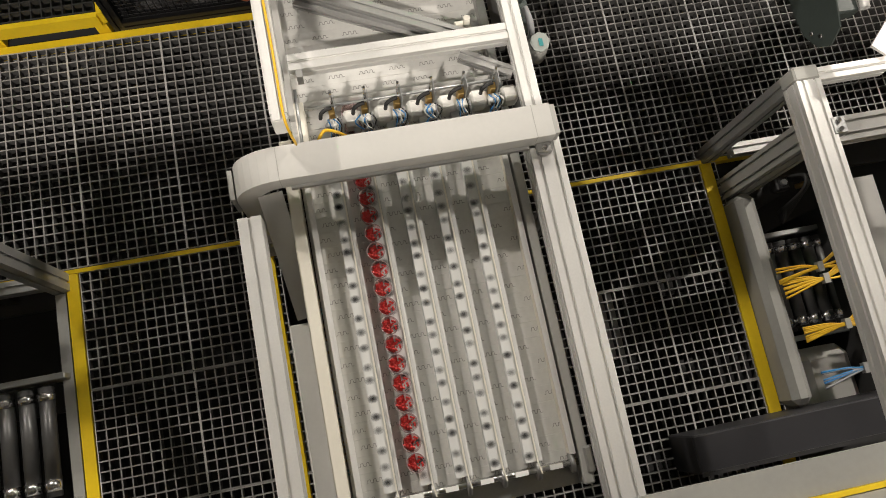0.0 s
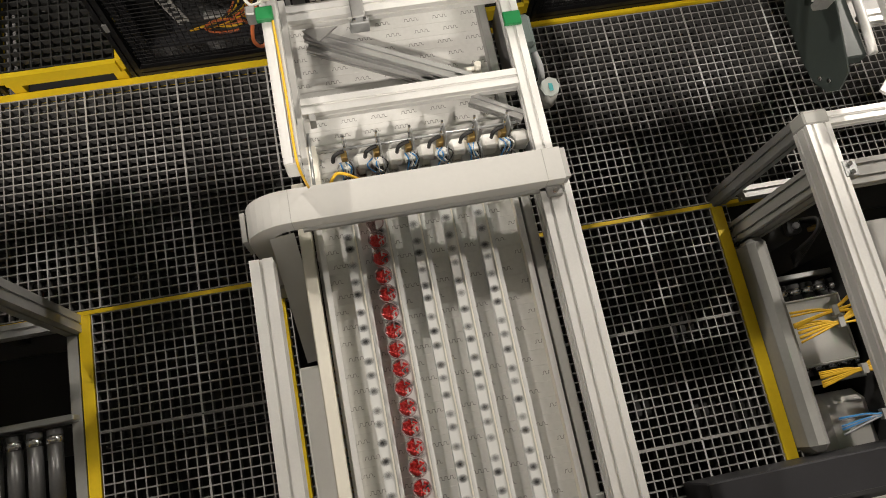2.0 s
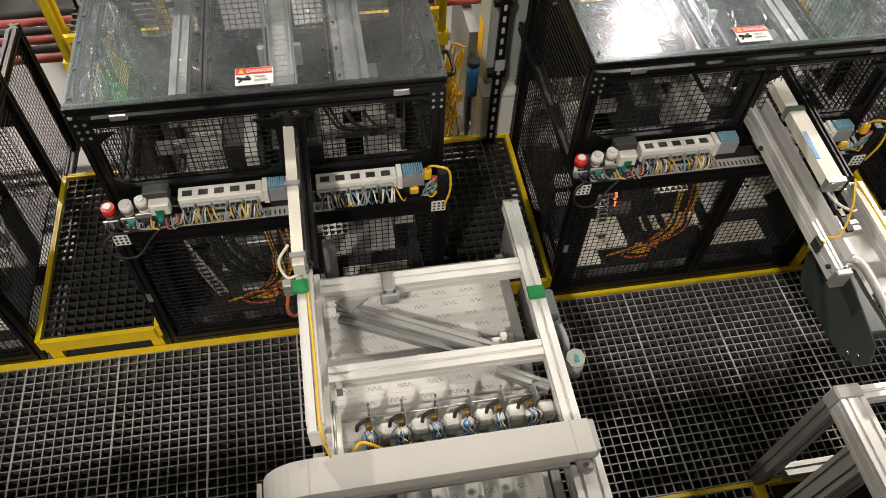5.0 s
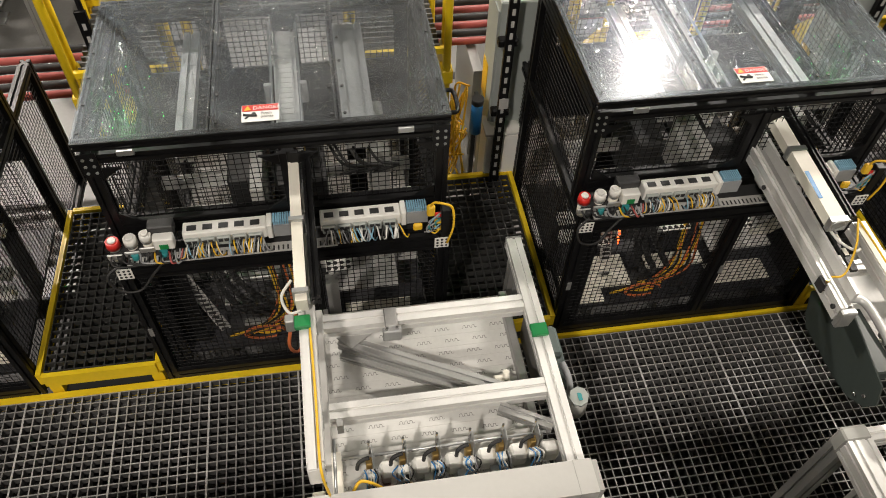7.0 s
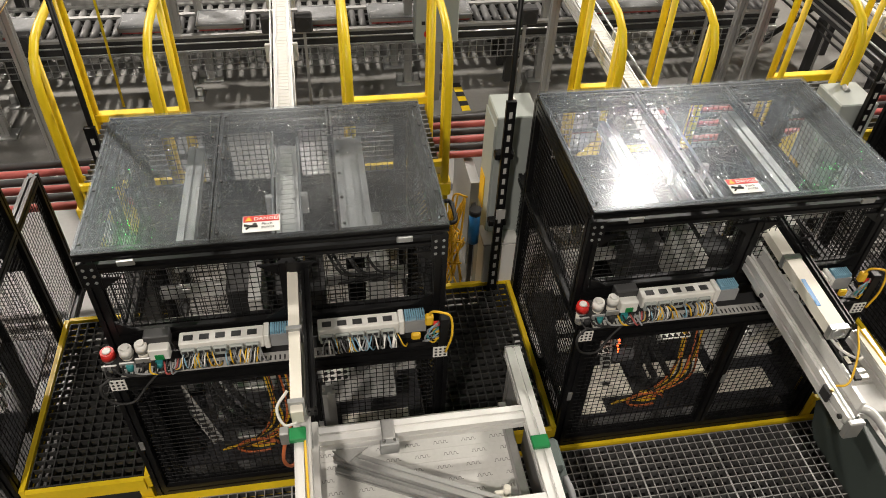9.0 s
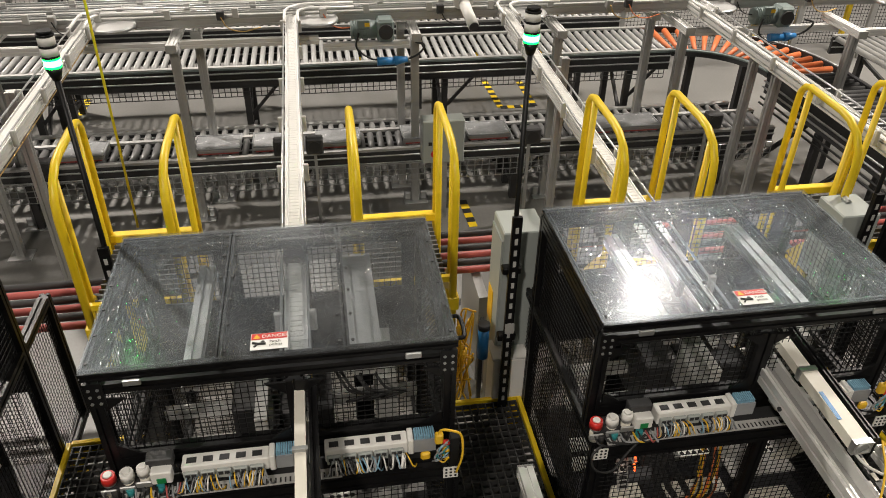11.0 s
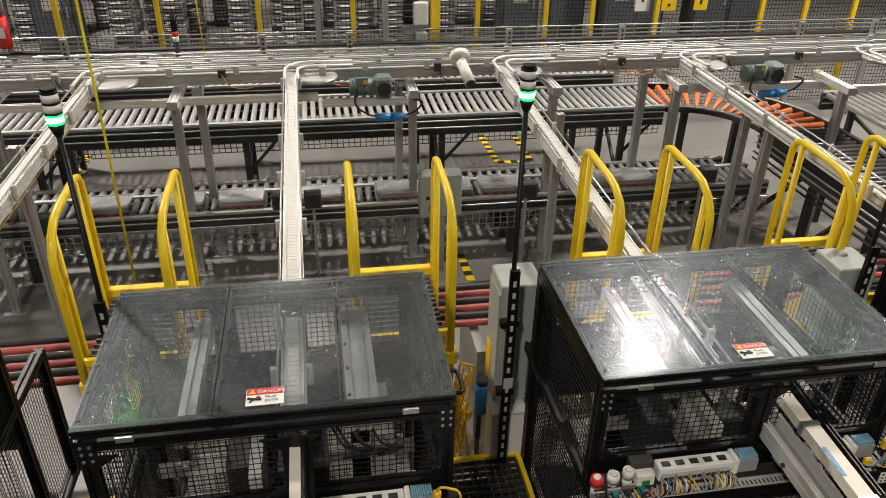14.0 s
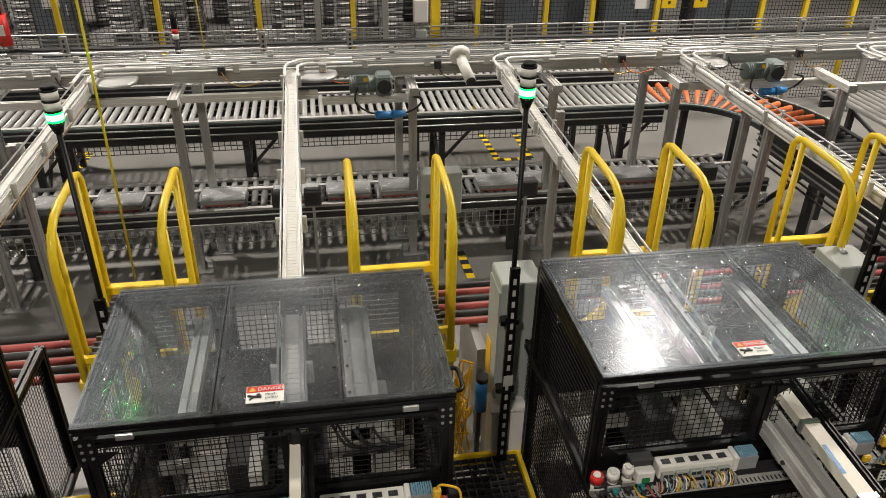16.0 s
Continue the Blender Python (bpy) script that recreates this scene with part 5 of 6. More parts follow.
for k, y in enumerate((6.22, 6.40, 6.58)):
    part("lane_side", extr(bmesh.new(), (-5, y - 0.045, 1.10), (8, y - 0.045 + 0.12, 1.10), 0.02, 0.09), ALU_DARK, loop)
    part("lane_side", extr(bmesh.new(), (-5, y + 0.045, 1.10), (8, y + 0.045 + 0.12, 1.10), 0.02, 0.09), ALU_DARK, loop)
    part("chain", bar(bmesh.new(), (-5, y, 1.13), (8, y + 0.12, 1.13), 0.06, 0.012), COVER, loop)
    for s in (-0.055, 0.055):
        part("guide_rail", rod(bmesh.new(), (-5, y + s, 1.185), (8, y + s + 0.12, 1.185), 0.007, 6), STEEL, loop)
    for i in range(24):
        x = -4.8 + i * 0.52 + k * 0.13
        yy = y + (x + 5) * 0.12 / 13
        part("guide_holder", B(x - 0.025, yy - 0.08, 1.13, x + 0.025, yy - 0.06, 1.205, bevel=0.004), COVER, loop)
for x in (-1.76, -0.2, 1.53, 3.22, 4.95):
    wheel = part("turn_wheel", rod(bmesh.new(), (x + 0.19, 6.12, 1.10), (x + 0.19, 6.12, 1.13), 0.16, 28), ALU_DARK, loop, "grey corner turning wheel")
    part("wheel_rim", tube(bmesh.new(), [(x + 0.19 + 0.165 * math.cos(a), 6.12 + 0.165 * math.sin(a), 1.115) for a in (math.tau * i / 28 for i in range(29))], 0.016, 6), STEEL, wheel)
    pts = [(x - 0.05, 5.85, 1.185)] + [(x + 0.15 - 0.2 * math.cos(a), 6.12 + 0.2 * math.sin(a), 1.185) for a in (math.pi / 2 * i / 8 for i in range(9))] + [(x + 0.5, 6.325, 1.185)]
    part("curved_guide", tube(bmesh.new(), pts, 0.012, 6), ALU, loop)
    pts = [(x + 0.05, 5.85, 1.185)] + [(x + 0.15 - 0.1 * math.cos(a), 6.10 + 0.1 * math.sin(a), 1.185) for a in (math.pi / 2 * i / 8 for i in range(9))] + [(x + 0.5, 6.20, 1.185)]
    part("curved_guide", tube(bmesh.new(), pts, 0.012, 6), ALU, loop)


def build_post(h):
    g = thing("support_post", (0, 0, 0), "aluminium profile post with foot plate and short arm", "post", "support posts")
    part("post_profile", extr(bmesh.new(), (0, 0, 0.01), (0, 0, h - 0.03), 0.066, 0.066), ALU_DARK, g)
    part("arm", extr(bmesh.new(), (0, -0.10, h), (0, 0.45, h), 0.075, 0.06), ALU, g)
    part("arm_cap", B(-0.04, -0.112, h - 0.032, 0.04, -0.101, h + 0.032), PANEL, g)
    part("foot_plate", B(-0.11, -0.09, 0, 0.11, 0.09, 0.012, bevel=0.003), STEEL, g)
    for sx in (-1, 1):
        part("foot_gusset", B(sx * 0.075 - 0.03, -0.02, 0.012, sx * 0.075 + 0.03, 0.02, 0.09, bevel=0.01), STEEL, g)
    return g


post = build_post(1.58)
post.location = (-1.13, 6.03, FLOOR)
for x, y in ((0.785, 6.10), (2.0, 6.04), (3.11, 6.0), (-2.52, 6.07), (4.55, 5.75), (2.99, 6.44), (-0.98, 6.35), (0.70, 6.42)):
    copy_thing(post, pose(x, y, FLOOR))
for x0, x1, y, z in ((-2.5, -1.17, 6.07, 0.96), (-1.09, 0.0, 6.1, 0.96), (0.03, 0.74, 6.1, 0.90), (4.58, 7.0, 5.75, 0.97), (3.15, 4.62, 6.08, 0.915)):
    b = thing("cross_beam", (0, 0, 0), "horizontal aluminium profile between the posts", "beam", "cross beams")
    part("profile", extr(bmesh.new(), (x0, y, z), (x1, y, z), 0.05, 0.06), ALU, b)
lp = thing("lane_support", (0, 0, 0), "aluminium stand under the single lane", "post", "lane supports")
part("profile", extr(bmesh.new(), (0, 0, 0), (0, 0, 1.66), 0.06, 0.06), ALU_DARK, lp)
part("foot", B(-0.09, -0.08, 0, 0.09, 0.08, 0.012), STEEL, lp)
lp.location = (1.79, 5.2, FLOOR)
for x, y in ((-2.0, 5.0), (3.35, 4.9), (3.42, 5.35), (-2.55, 5.6)):
    copy_thing(lp, pose(x, y, FLOOR))


def build_motor():
    g = thing("gear_motor", (0, 0, 0), "grey-green gear motor on the conveyor beam", "motor", "gear motors")
    part("motor_body", rod(bmesh.new(), (-0.16, 0, 0), (0.05, 0, 0), 0.07, 16), GREEN_GREY, g)
    bm = bmesh.new()
    for i in range(8):
        rod(bm, (-0.15 + i * 0.02, 0, 0), (-0.142 + i * 0.02, 0, 0), 0.077, 16)
    part("cooling_fin", bm, GREEN_GREY, g, "", "stuff")
    part("gearbox", B(0.05, -0.08, -0.09, 0.19, 0.08, 0.09, bevel=0.02), GREEN_GREY, g)
    part("hub", rod(bmesh.new(), (0.12, -0.10, 0), (0.12, -0.08, 0), 0.06, 16), DARK, g)
    part("terminal_box", B(-0.11, -0.09, 0.03, -0.01, -0.06, 0.10, bevel=0.006), GREEN_GREY, g)
    part("yellow_label", B(-0.05, -0.094, 0.05, -0.01, -0.091, 0.08), ORANGE_WIRE, g)
    part("motor_cable", tube(bmesh.new(), curve([(-0.1, -0.08, 0.0), (-0.12, -0.1, -0.12), (-0.02, -0.12, -0.2), (0.06, -0.12, -0.22)]), 0.008), RUBBER, g)
    return g


mot = build_motor()
mot.location = (0.42, 6.1, 1.03)
copy_thing(mot, pose(3.93, 6.1, 1.03))
for x, y, z in ((0.58, 5.98, 0.80), (4.05, 6.02, 0.86)):
    g = thing("blue_plug", (x, y, z), "blue industrial plug connector on a black cable", "plug", "blue plugs")
    part("plug_body", rod(bmesh.new(), (-0.12, 0, 0), (0.02, 0, 0.0), 0.035, 12, 0.03), BLUE, g)
    part("socket_body", rod(bmesh.new(), (0.02, 0, 0), (0.13, 0, 0.01), 0.04, 12, 0.022), BLUE, g)
    part("cable", tube(bmesh.new(), curve([(0.13, 0, 0.01), (0.22, 0.0, 0.05), (0.27, 0, 0.12), (0.20, 0.03, 0.14)]), 0.009), RUBBER, g)
wc = thing("surveillance_camera", (1.19, 6.12, 1.22), "white round bodied camera mounted on the conveyor loop", "camera")
part("dome_mount", rod(bmesh.new(), (0, 0, 0), (0, 0.05, 0.03), 0.085, 18), WHITE, wc)
part("camera_barrel", rod(bmesh.new(), (0, -0.01, 0.0), (0.04, -0.26, -0.12), 0.045, 16), WHITE, wc)
part("lens_face", rod(bmesh.new(), (0.04, -0.26, -0.12), (0.041, -0.267, -0.123), 0.04, 16), DARK, wc)

# ---- upper roller conveyor ----


def roller_line(name, x0, x1, y0, y1, z, pitch, r, mat, label, skirt=0.2):
    g = thing(name, (0, 0, 0), label, "conveyor", "roller conveyors")
    n = int((x1 - x0) / pitch)
    bm = rod(bmesh.new(), (0, 0.02, 0), (0, y1 - y0 - 0.02, 0), r, 12)
    m = bpy.data.meshes.new("roller")
    bm.to_mesh(m)
    bm.free()
    m.materials.append(mat)
    for i in range(n):
        share("roller", m, g, (x0 + (i + 0.5) * pitch, y0, z - r))
    for y in (y0, y1):
        part("side_frame", B(x0, y - 0.02, z - skirt, x1, y + 0.02, z - 0.012, bevel=0.003), DARK, g)
        part("top_rail", B(x0, y - 0.022, z - 0.011, x1, y + 0.022, z + 0.012), ALU_DARK, g)
        for k in range(2):
            part("side_rail", rod(bmesh.new(), (x0, y - 0.028, z - 0.05 - k * 0.07), (x1, y - 0.028, z - 0.05 - k * 0.07), 0.008, 6), STEEL, g)
    nl2 = max(2, int((x1 - x0) / 1.6))
    for i in range(nl2):
        x = x0 + 0.4 + i * (x1 - x0 - 0.8) / (nl2 - 1)
        for y in (y0 + 0.05, y1 - 0.05):
            lg = part("leg", B(x - 0.03, y - 0.03, FLOOR, x + 0.03, y + 0.03, z - skirt), DARK, g)
        part("cross_brace", bar(bmesh.new(), (x, y0 + 0.05, FLOOR + 0.2), (x, y1 - 0.05, z - skirt - 0.05), 0.03, 0.035), DARK, g)
        part("knee_brace", bar(bmesh.new(), (x + 0.03, y0 + 0.05, z - skirt - 0.30), (x + 0.30, y0 + 0.05, z - skirt), 0.02, 0.03), DARK, g)
        part("leg_brace", bar(bmesh.new(), (x, y0 + 0.05, FLOOR + 0.15), (x, y1 - 0.05, FLOOR + 0.15), 0.03, 0.05), DARK, g)
    return g


up = roller_line("roller_conveyor", -5.0, 3.55, 7.06, 7.78, 0.40, 0.083, 0.026, ROLLER, "raised roller conveyor with bright steel rollers and dark side frame", 0.20)
part("green_belt_edge", B(-5, 7.028, 0.385, 3.55, 7.036, 0.402), GREEN_GREY, up)
part("wire_shelf", wire_mesh(bmesh.new(), (-5, 7.03, 0.12), (8.5, 0, 0), (0, 0, 0.09), 150, 2, 0.003), DARK, up, "", "stuff")
roller_line("roller_conveyor", -5.0, 3.4, 8.15, 8.55, 0.42, 0.083, 0.026, ROLLER, "second roller conveyor behind the raised one", 0.2)
# bend with orange sleeved rollers
bend = thing("curved_roller_conveyor", (3.55, 6.35, 0), "curved roller conveyor with orange tapered rollers", "conveyor")
for i in range(15):
    a = math.radians(90 - 3 - i * 6)
    d = Vector((math.cos(a), math.sin(a), 0))
    p, q = d * 0.74, d * 1.40
    part("tapered_roller", rod(bmesh.new(), (*p.xy, 0.372), (*q.xy, 0.372), 0.019, 12, 0.033), ORANGE, bend, "orange sleeved roller")
for rad, mat in ((0.70, DARK), (1.44, DARK)):
    arc = [(rad * math.cos(math.radians(90 - 5 * i)), rad * math.sin(math.radians(90 - 5 * i))) for i in range(19)]
    bm = bmesh.new()
    ring = []
    for ax, ay in arc:
        k0, k1 = (rad - 0.02) / rad, (rad + 0.02) / rad
        ring.append([bm.verts.new(p) for p in ((ax * k0, ay * k0, 0.345), (ax * k1, ay * k1, 0.345), (ax * k1, ay * k1, 0.41), (ax * k0, ay * k0, 0.41))])
    for ra, rb_ in zip(ring, ring[1:]):
        for i in range(4):
            bm.faces.new((ra[i], ra[(i + 1) % 4], rb_[(i + 1) % 4], rb_[i]))
    bm.faces.new(ring[0])
    bm.faces.new(ring[-1][::-1])
    part("curved_side", bm, mat, bend)
    part("curved_tube", tube(bmesh.new(), [(x * (0.985 if rad < 1.0 else 1.01), y * (0.985 if rad < 1.0 else 1.01), 0.40) for x, y in arc], 0.014), GREEN_GREY if rad < 1.0 else STEEL, bend)
for a in (72, 28):
    for rad in (0.70, 1.44):
        d = (rad * math.cos(math.radians(a)), rad * math.sin(math.radians(a)))
        part("leg", B(d[0] - 0.03, d[1] - 0.03, FLOOR, d[0] + 0.03, d[1] + 0.03, 0.344), DARK, bend)
run = thing("roller_conveyor", (4.25, 2.9, 0), "dark roller conveyor running from the bend along the cells", "conveyor", "roller conveyors")
bm = rod(bmesh.new(), (0.02, 0, 0), (0.72, 0, 0), 0.026, 12)
run_roller = bpy.data.meshes.new("roller")
bm.to_mesh(run_roller)
bm.free()
run_roller.materials.append(DARK_ROLLER)
for i in range(40):
    share("roller", run_roller, run, (0, 0.05 + i * 0.085, 0.372))
for rx in (0.0, 0.74):
    part("side_frame", B(rx - 0.02, 0, 0.20, rx + 0.02, 3.44, 0.385, bevel=0.003), DARK, run)
    part("top_rail", B(rx - 0.022, 0, 0.386, rx + 0.022, 3.44, 0.41), DARK_GREY, run)
    for zr in (0.10, 0.16, 0.26, 0.32):
        part("cable_pipe", rod(bmesh.new(), (rx - 0.035, 0, zr), (rx - 0.035, 3.44, zr), 0.010, 6), RUBBER if zr < 0.2 else STEEL, run)
    for yl in (0.3, 1.4, 2.5, 3.3):
        part("leg", B(rx - 0.03, yl - 0.03, FLOOR, rx + 0.03, yl + 0.03, 0.2), DARK, run)
for yl in (0.3, 1.4, 2.5, 3.3):
    part("cross_brace", bar(bmesh.new(), (0, yl, FLOOR + 0.15), (0.74, yl, 0.1), 0.03, 0.04), DARK, run)
side = roller_line("roller_conveyor", 5.6, 8.0, 5.2, 7.4, 0.36, 0.10, 0.03, ALU_DARK, "wide grey roller conveyor", 0.2)

# ---- lower tray conveyor ----
TRAY_Z = 0.0
low = roller_line("roller_conveyor", -5.0, 4.2, 5.98, 6.38, TRAY_Z, 0.085, 0.03, surface("grey_roller", (0.16, 0.16, 0.16), 0.45, 0.2, 0.15, 8, 80, 0.05, 0.15), "low grey roller conveyor carrying product trays", 0.12)
part("wire_basket", wire_mesh(bmesh.new(), (-5, 5.94, -0.30), (9.2, 0, 0), (0, 0, 0.17), 140, 3, 0.003), STEEL, low, "", "stuff")
low2 = roller_line("roller_conveyor", -5.0, 4.2, 6.50, 6.85, -0.12, 0.10, 0.028, ALU_DARK, "low return roller conveyor", 0.1)


FILM = surface("wrinkled_film", (0.42, 0.43, 0.44), 0.22, 0.3, 0.3, 9, 45, 0.5)


def build_tray():
    g = thing("product_tray", (0, 0, 0), "grey plastic tray with clear film and red product below", "tray", "product trays")
    w, d, h = 0.385, 0.27, 0.055
    bm = bmesh.new()
    box(bm, -w, 0.02, 0.012, 0, 0.02 + d, h, bevel=0.008)
    part("tray_body", bm, ALU_DARK, g)
    part("film", B(-w + 0.012, 0.032, h + 0.0005, -0.012, 0.008 + d, h + 0.003), FILM, g, "shiny film")
    bm = bmesh.new()
    for a, b in (((-w, 0.02), (0, 0.02)), ((-w, 0.02 + d), (0, 0.02 + d)), ((-w, 0.02), (-w, 0.02 + d)), ((0, 0.02), (0, 0.02 + d))):
        rod(bm, (*a, h), (*b, h), 0.008, 6)
    part("rim", bm, WIRE_GREY, g)
    part("product", B(-w + 0.02, 0.03, 0.0, -0.02, d, 0.0118), REDROD, g, "red product")
    return g


def tray_x(px):
    return -1.543 + (px - 250) / 227.0


tray_rows = (
    ((0, -420), (9, -330), (12.5, -45), (13.5, 5), (15, 82), (16, 134)),
    ((0, -190), (9, -80), (10.2, -60), (12.5, 135), (13.5, 174), (14.4, 246), (16, 250)),
    ((0, 0), (9, 100), (12.5, 283), (13, 330), (13.5, 363), (15.1, 363), (16, 445)),
    ((0, 210), (9, 325), (12.5, 480), (14, 480), (15, 547), (16, 587)),
    ((0, 400), (9, 465), (12.5, 590), (13.5, 602), (15, 692), (16, 692)),
    ((0, 560), (9, 655), (12.5, 717), (13.5, 790), (15, 793), (16, 800)),
    ((0, 700), (9, 790), (12.5, 888), (13, 900), (15, 903), (16, 1003)),
    ((0, 840), (9, 905), (12.5, 1008), (15, 1010), (16, 1098)),
    ((0, 1195), (12.5, 1195), (16, 1195)),
    ((0, 1300), (12.5, 1300), (16, 1300)),
)
trays = []
tray0 = build_tray()
for i, rws in enumerate(tray_rows):
    t = tray0 if i == 0 else copy_thing(tray0, pose(0, 0, 0))
    t.location = (tray_x(rws[0][1]), 6.03, TRAY_Z + 0.001)
    trays.append((t, rws))

ctrl = thing("control_box", (0.80, 5.72, FLOOR), "pale grey control box on a stand with red switch", "control box")
part("shell", B(0, 0, 0.57, 0.36, 0.15, 0.96, bevel=0.008), GREY_BOX, ctrl)
part("red_switch", rod(bmesh.new(), (0.10, -0.02, 0.66), (0.10, 0, 0.66), 0.03, 12), RED, ctrl)
part("black_button", B(0.05, -0.006, 0.74, 0.08, 0, 0.77), RUBBER, ctrl)
part("stand", B(0.14, 0.03, 0, 0.22, 0.11, 0.57), ALU_DARK, ctrl)
for x, y, z in ((-0.36, 5.7, 0.22), (-0.10, 5.7, 0.22), (-2.25, 5.8, 0.10), (3.30, 5.55, 0.32), (1.68, 5.5, 0.30)):
    s = thing("sensor_unit", (x, y, z), "black sensor unit with a fan grille", "sensor", "sensor units")
    part("housing", B(-0.07, -0.05, -0.07, 0.07, 0.05, 0.07, bevel=0.012), DARK, s)
    part("grille", rod(bmesh.new(), (0, -0.053, 0), (0, -0.05, 0), 0.05, 14), RUBBER, s)
    part("bracket", B(-0.012, 0.05, FLOOR - z, 0.012, 0.075, 0.05), ALU_DARK, s)
for x, y in ((-0.30, 6.95), (-1.1, 7.0)):
    s = thing("floor_box", (x, y, FLOOR), "black low box on the concrete floor", "box")
    part("shell", B(-0.3, -0.1, 0, 0.3, 0.1, 0.09, bevel=0.01), DARK, s)
    part("label", B(0.0, -0.06, 0.0905, 0.22, 0.06, 0.0925), PAPER, s)


def hazard_tape(pts):
    s = thing("hazard_tape", (0, 0, FLOOR), "yellow and black striped floor tape", "floor tape", kind="structure")
    for (ax, ay), (bx_, by_) in zip(pts, pts[1:]):
        ln = math.hypot(bx_ - ax, by_ - ay)
        n = max(2, int(ln / 0.07))
        ux, uy = (bx_ - ax) / ln, (by_ - ay) / ln
        for i in range(n):
            a, b = i * ln / n, (i + 1) * ln / n
            part("stripe", bar(bmesh.new(), (ax + ux * a, ay + uy * a, 0.003), (ax + ux * b, ay + uy * b, 0.003), 0.075, 0.004), YELLOW if i % 2 else RUBBER, s)


hazard_tape(((2.036, 8.98), (2.06, 8.09), (2.47, 8.09), (2.47, 8.92)))
hazard_tape(((-3.3, 8.89), (-2.72, 8.88), (-2.75, 8.3)))
hazard_tape(((1.22, 6.02), (1.235, 5.55)))
hazard_tape(((0.75, 4.5), (1.1, 4.5)))

# ---- crossover stairs with yellow handrails ----


def build_stair(w):
    g = thing("crossover_stair", (0, 0, 0), "yellow painted crossover stair with tube handrails", "stair", "crossover stairs")
    for x in (0, w):
        pts = [(x, 0, 0.35), (x, 0, 1.28), (x, 0.015, 1.36), (x, 0.06, 1.43), (x, 0.14, 1.475), (x, 0.22, 1.49), (x, 0.50, 1.50), (x, 0.545, 1.485), (x, 0.57, 1.45), (x, 0.575, 1.38), (x, 0.575, 0.1)]
        part("handrail", tube(bmesh.new(), pts, 0.019, 10), YELLOW, g)
        part("inner_post", rod(bmesh.new(), (x, 0.085, 0.35), (x, 0.085, 1.43), 0.017, 10), YELLOW, g)
        part("inner_post", rod(bmesh.new(), (x, 0.49, 0.1), (x, 0.49, 1.49), 0.017, 10), YELLOW, g)
        part("rail_bracket", B(x - 0.03, -0.02, 0.62, x + 0.03, 0.07, 0.70, bevel=0.006), YELLOW, g)
        part("stringer", bar(bmesh.new(), (x, 0.05, 0.76), (x, 1.2, FLOOR + 0.02), 0.03, 0.14), YELLOW, g)
    part("edge_bar", B(0, 0.55, 0.80, w, 0.60, 0.845, bevel=0.004), YELLOW, g)
    part("edge_bar", B(0, 0.0, 0.79, w, 0.025, 0.82), YELLOW, g)
    bm = bmesh.new()
    for i in range(12):
        box(bm, 0.03, 0.04 + i * 0.042, 0.79, w - 0.03, 0.05 + i * 0.042, 0.815)
    part("tread_grating", bm, GRATE, g, "black tread grating", "stuff")
    for k in range(4):
        part("tread", B(0.02, 0.62 + k * 0.15, 0.50 - k * 0.27, w - 0.02, 0.80 + k * 0.15, 0.53 - k * 0.27), GRATE, g)
    return g


st = build_stair(0.445)
st.location = (0.118, 2.93, 0)
for x in (-1.145, 1.365, 2.56):
    copy_thing(st, pose(x, 2.93, 0))

# red and black tubes behind and between the cells
for x0, x1, ty in ((-5.0, -0.80, 3.68), (0.50, 5.0, 3.92)):
    for k in range(6):
        t = thing("tube_run", (0, ty + k * 0.085, 0.13), "long horizontal red tube" if k % 2 == 0 else "long horizontal dark tube", "tube", "tube run")
        part("tube", rod(bmesh.new(), (x0, 0, 0), (x1, 0, 0), 0.024, 10), REDROD if k % 2 == 0 else DARK, t)
for x in (-3.5, -1.3, 0.9, 3.1):
    t = thing("tube_stand", (x, 3.9, FLOOR), "steel stand below the tubes", "stand", "tube stands")
    part("stand", B(-0.03, -0.25, 0, 0.03, 0.3, 0.70), ALU_DARK, t)

# ---- cabinets, stack lights and struts between the cells ----


def build_cabinet():
    g = thing("switch_cabinet", (0, 0, FLOOR), "pale grey enamel switch cabinet between the cells", "cabinet", "switch cabinets")
    part("body", B(0, 0, 0.05, 0.20, 0.21, 1.76, bevel=0.006), GREY_BOX, g)
    part("door", B(-0.008, 0.01, 0.1, -0.001, 0.20, 1.71), GREY_BOX, g)
    part("roof_plug", rod(bmesh.new(), (0.10, 0.12, 1.76), (0.10, 0.16, 1.766), 0.016, 12), ALU_DARK, g)
    part("warning_label", B(-0.012, 0.10, 1.15, -0.0085, 0.19, 1.35), ORANGE_WIRE, g)
    part("plinth", B(0.01, 0.01, 0.04, 0.19, 0.20, 0.05), DARK, g)
    return g


cab = build_cabinet()
cab.location = (0.775, 2.82, FLOOR - 0.04)
copy_thing(cab, pose(2.44, 2.745, FLOOR - 0.04))
lb = thing("junction_box", (0.745, 2.73, FLOOR), "low white sheet metal junction box with cables", "box")
part("shell", B(0, 0, 0, 0.17, 0.14, 1.02, bevel=0.008), WHITE, lb)
part("lid", B(-0.008, -0.008, 1.021, 0.178, 0.148, 1.035, bevel=0.004), COVER, lb)
rng = random.Random(21)
cb = thing("cable_tangle", (0.60, 3.02, 0), "tangle of yellow cables behind the cell", "cable")
for i in range(12):
    pts = [(rng.uniform(-0.1, 0.12), rng.uniform(-0.1, 0.2), rng.uniform(-0.2, 0.5)) for _ in range(5)]
    part("cable", tube(bmesh.new(), curve(pts, 6), 0.006, 5), ORANGE_WIRE, cb)
bp2 = thing("blue_bottle", (0.68, 2.72, 0.35), "blue air filter bowl", "filter")
part("bowl", rod(bmesh.new(), (0, 0, 0.12), (0, 0, 0.30), 0.028, 12), BLUE, bp2)
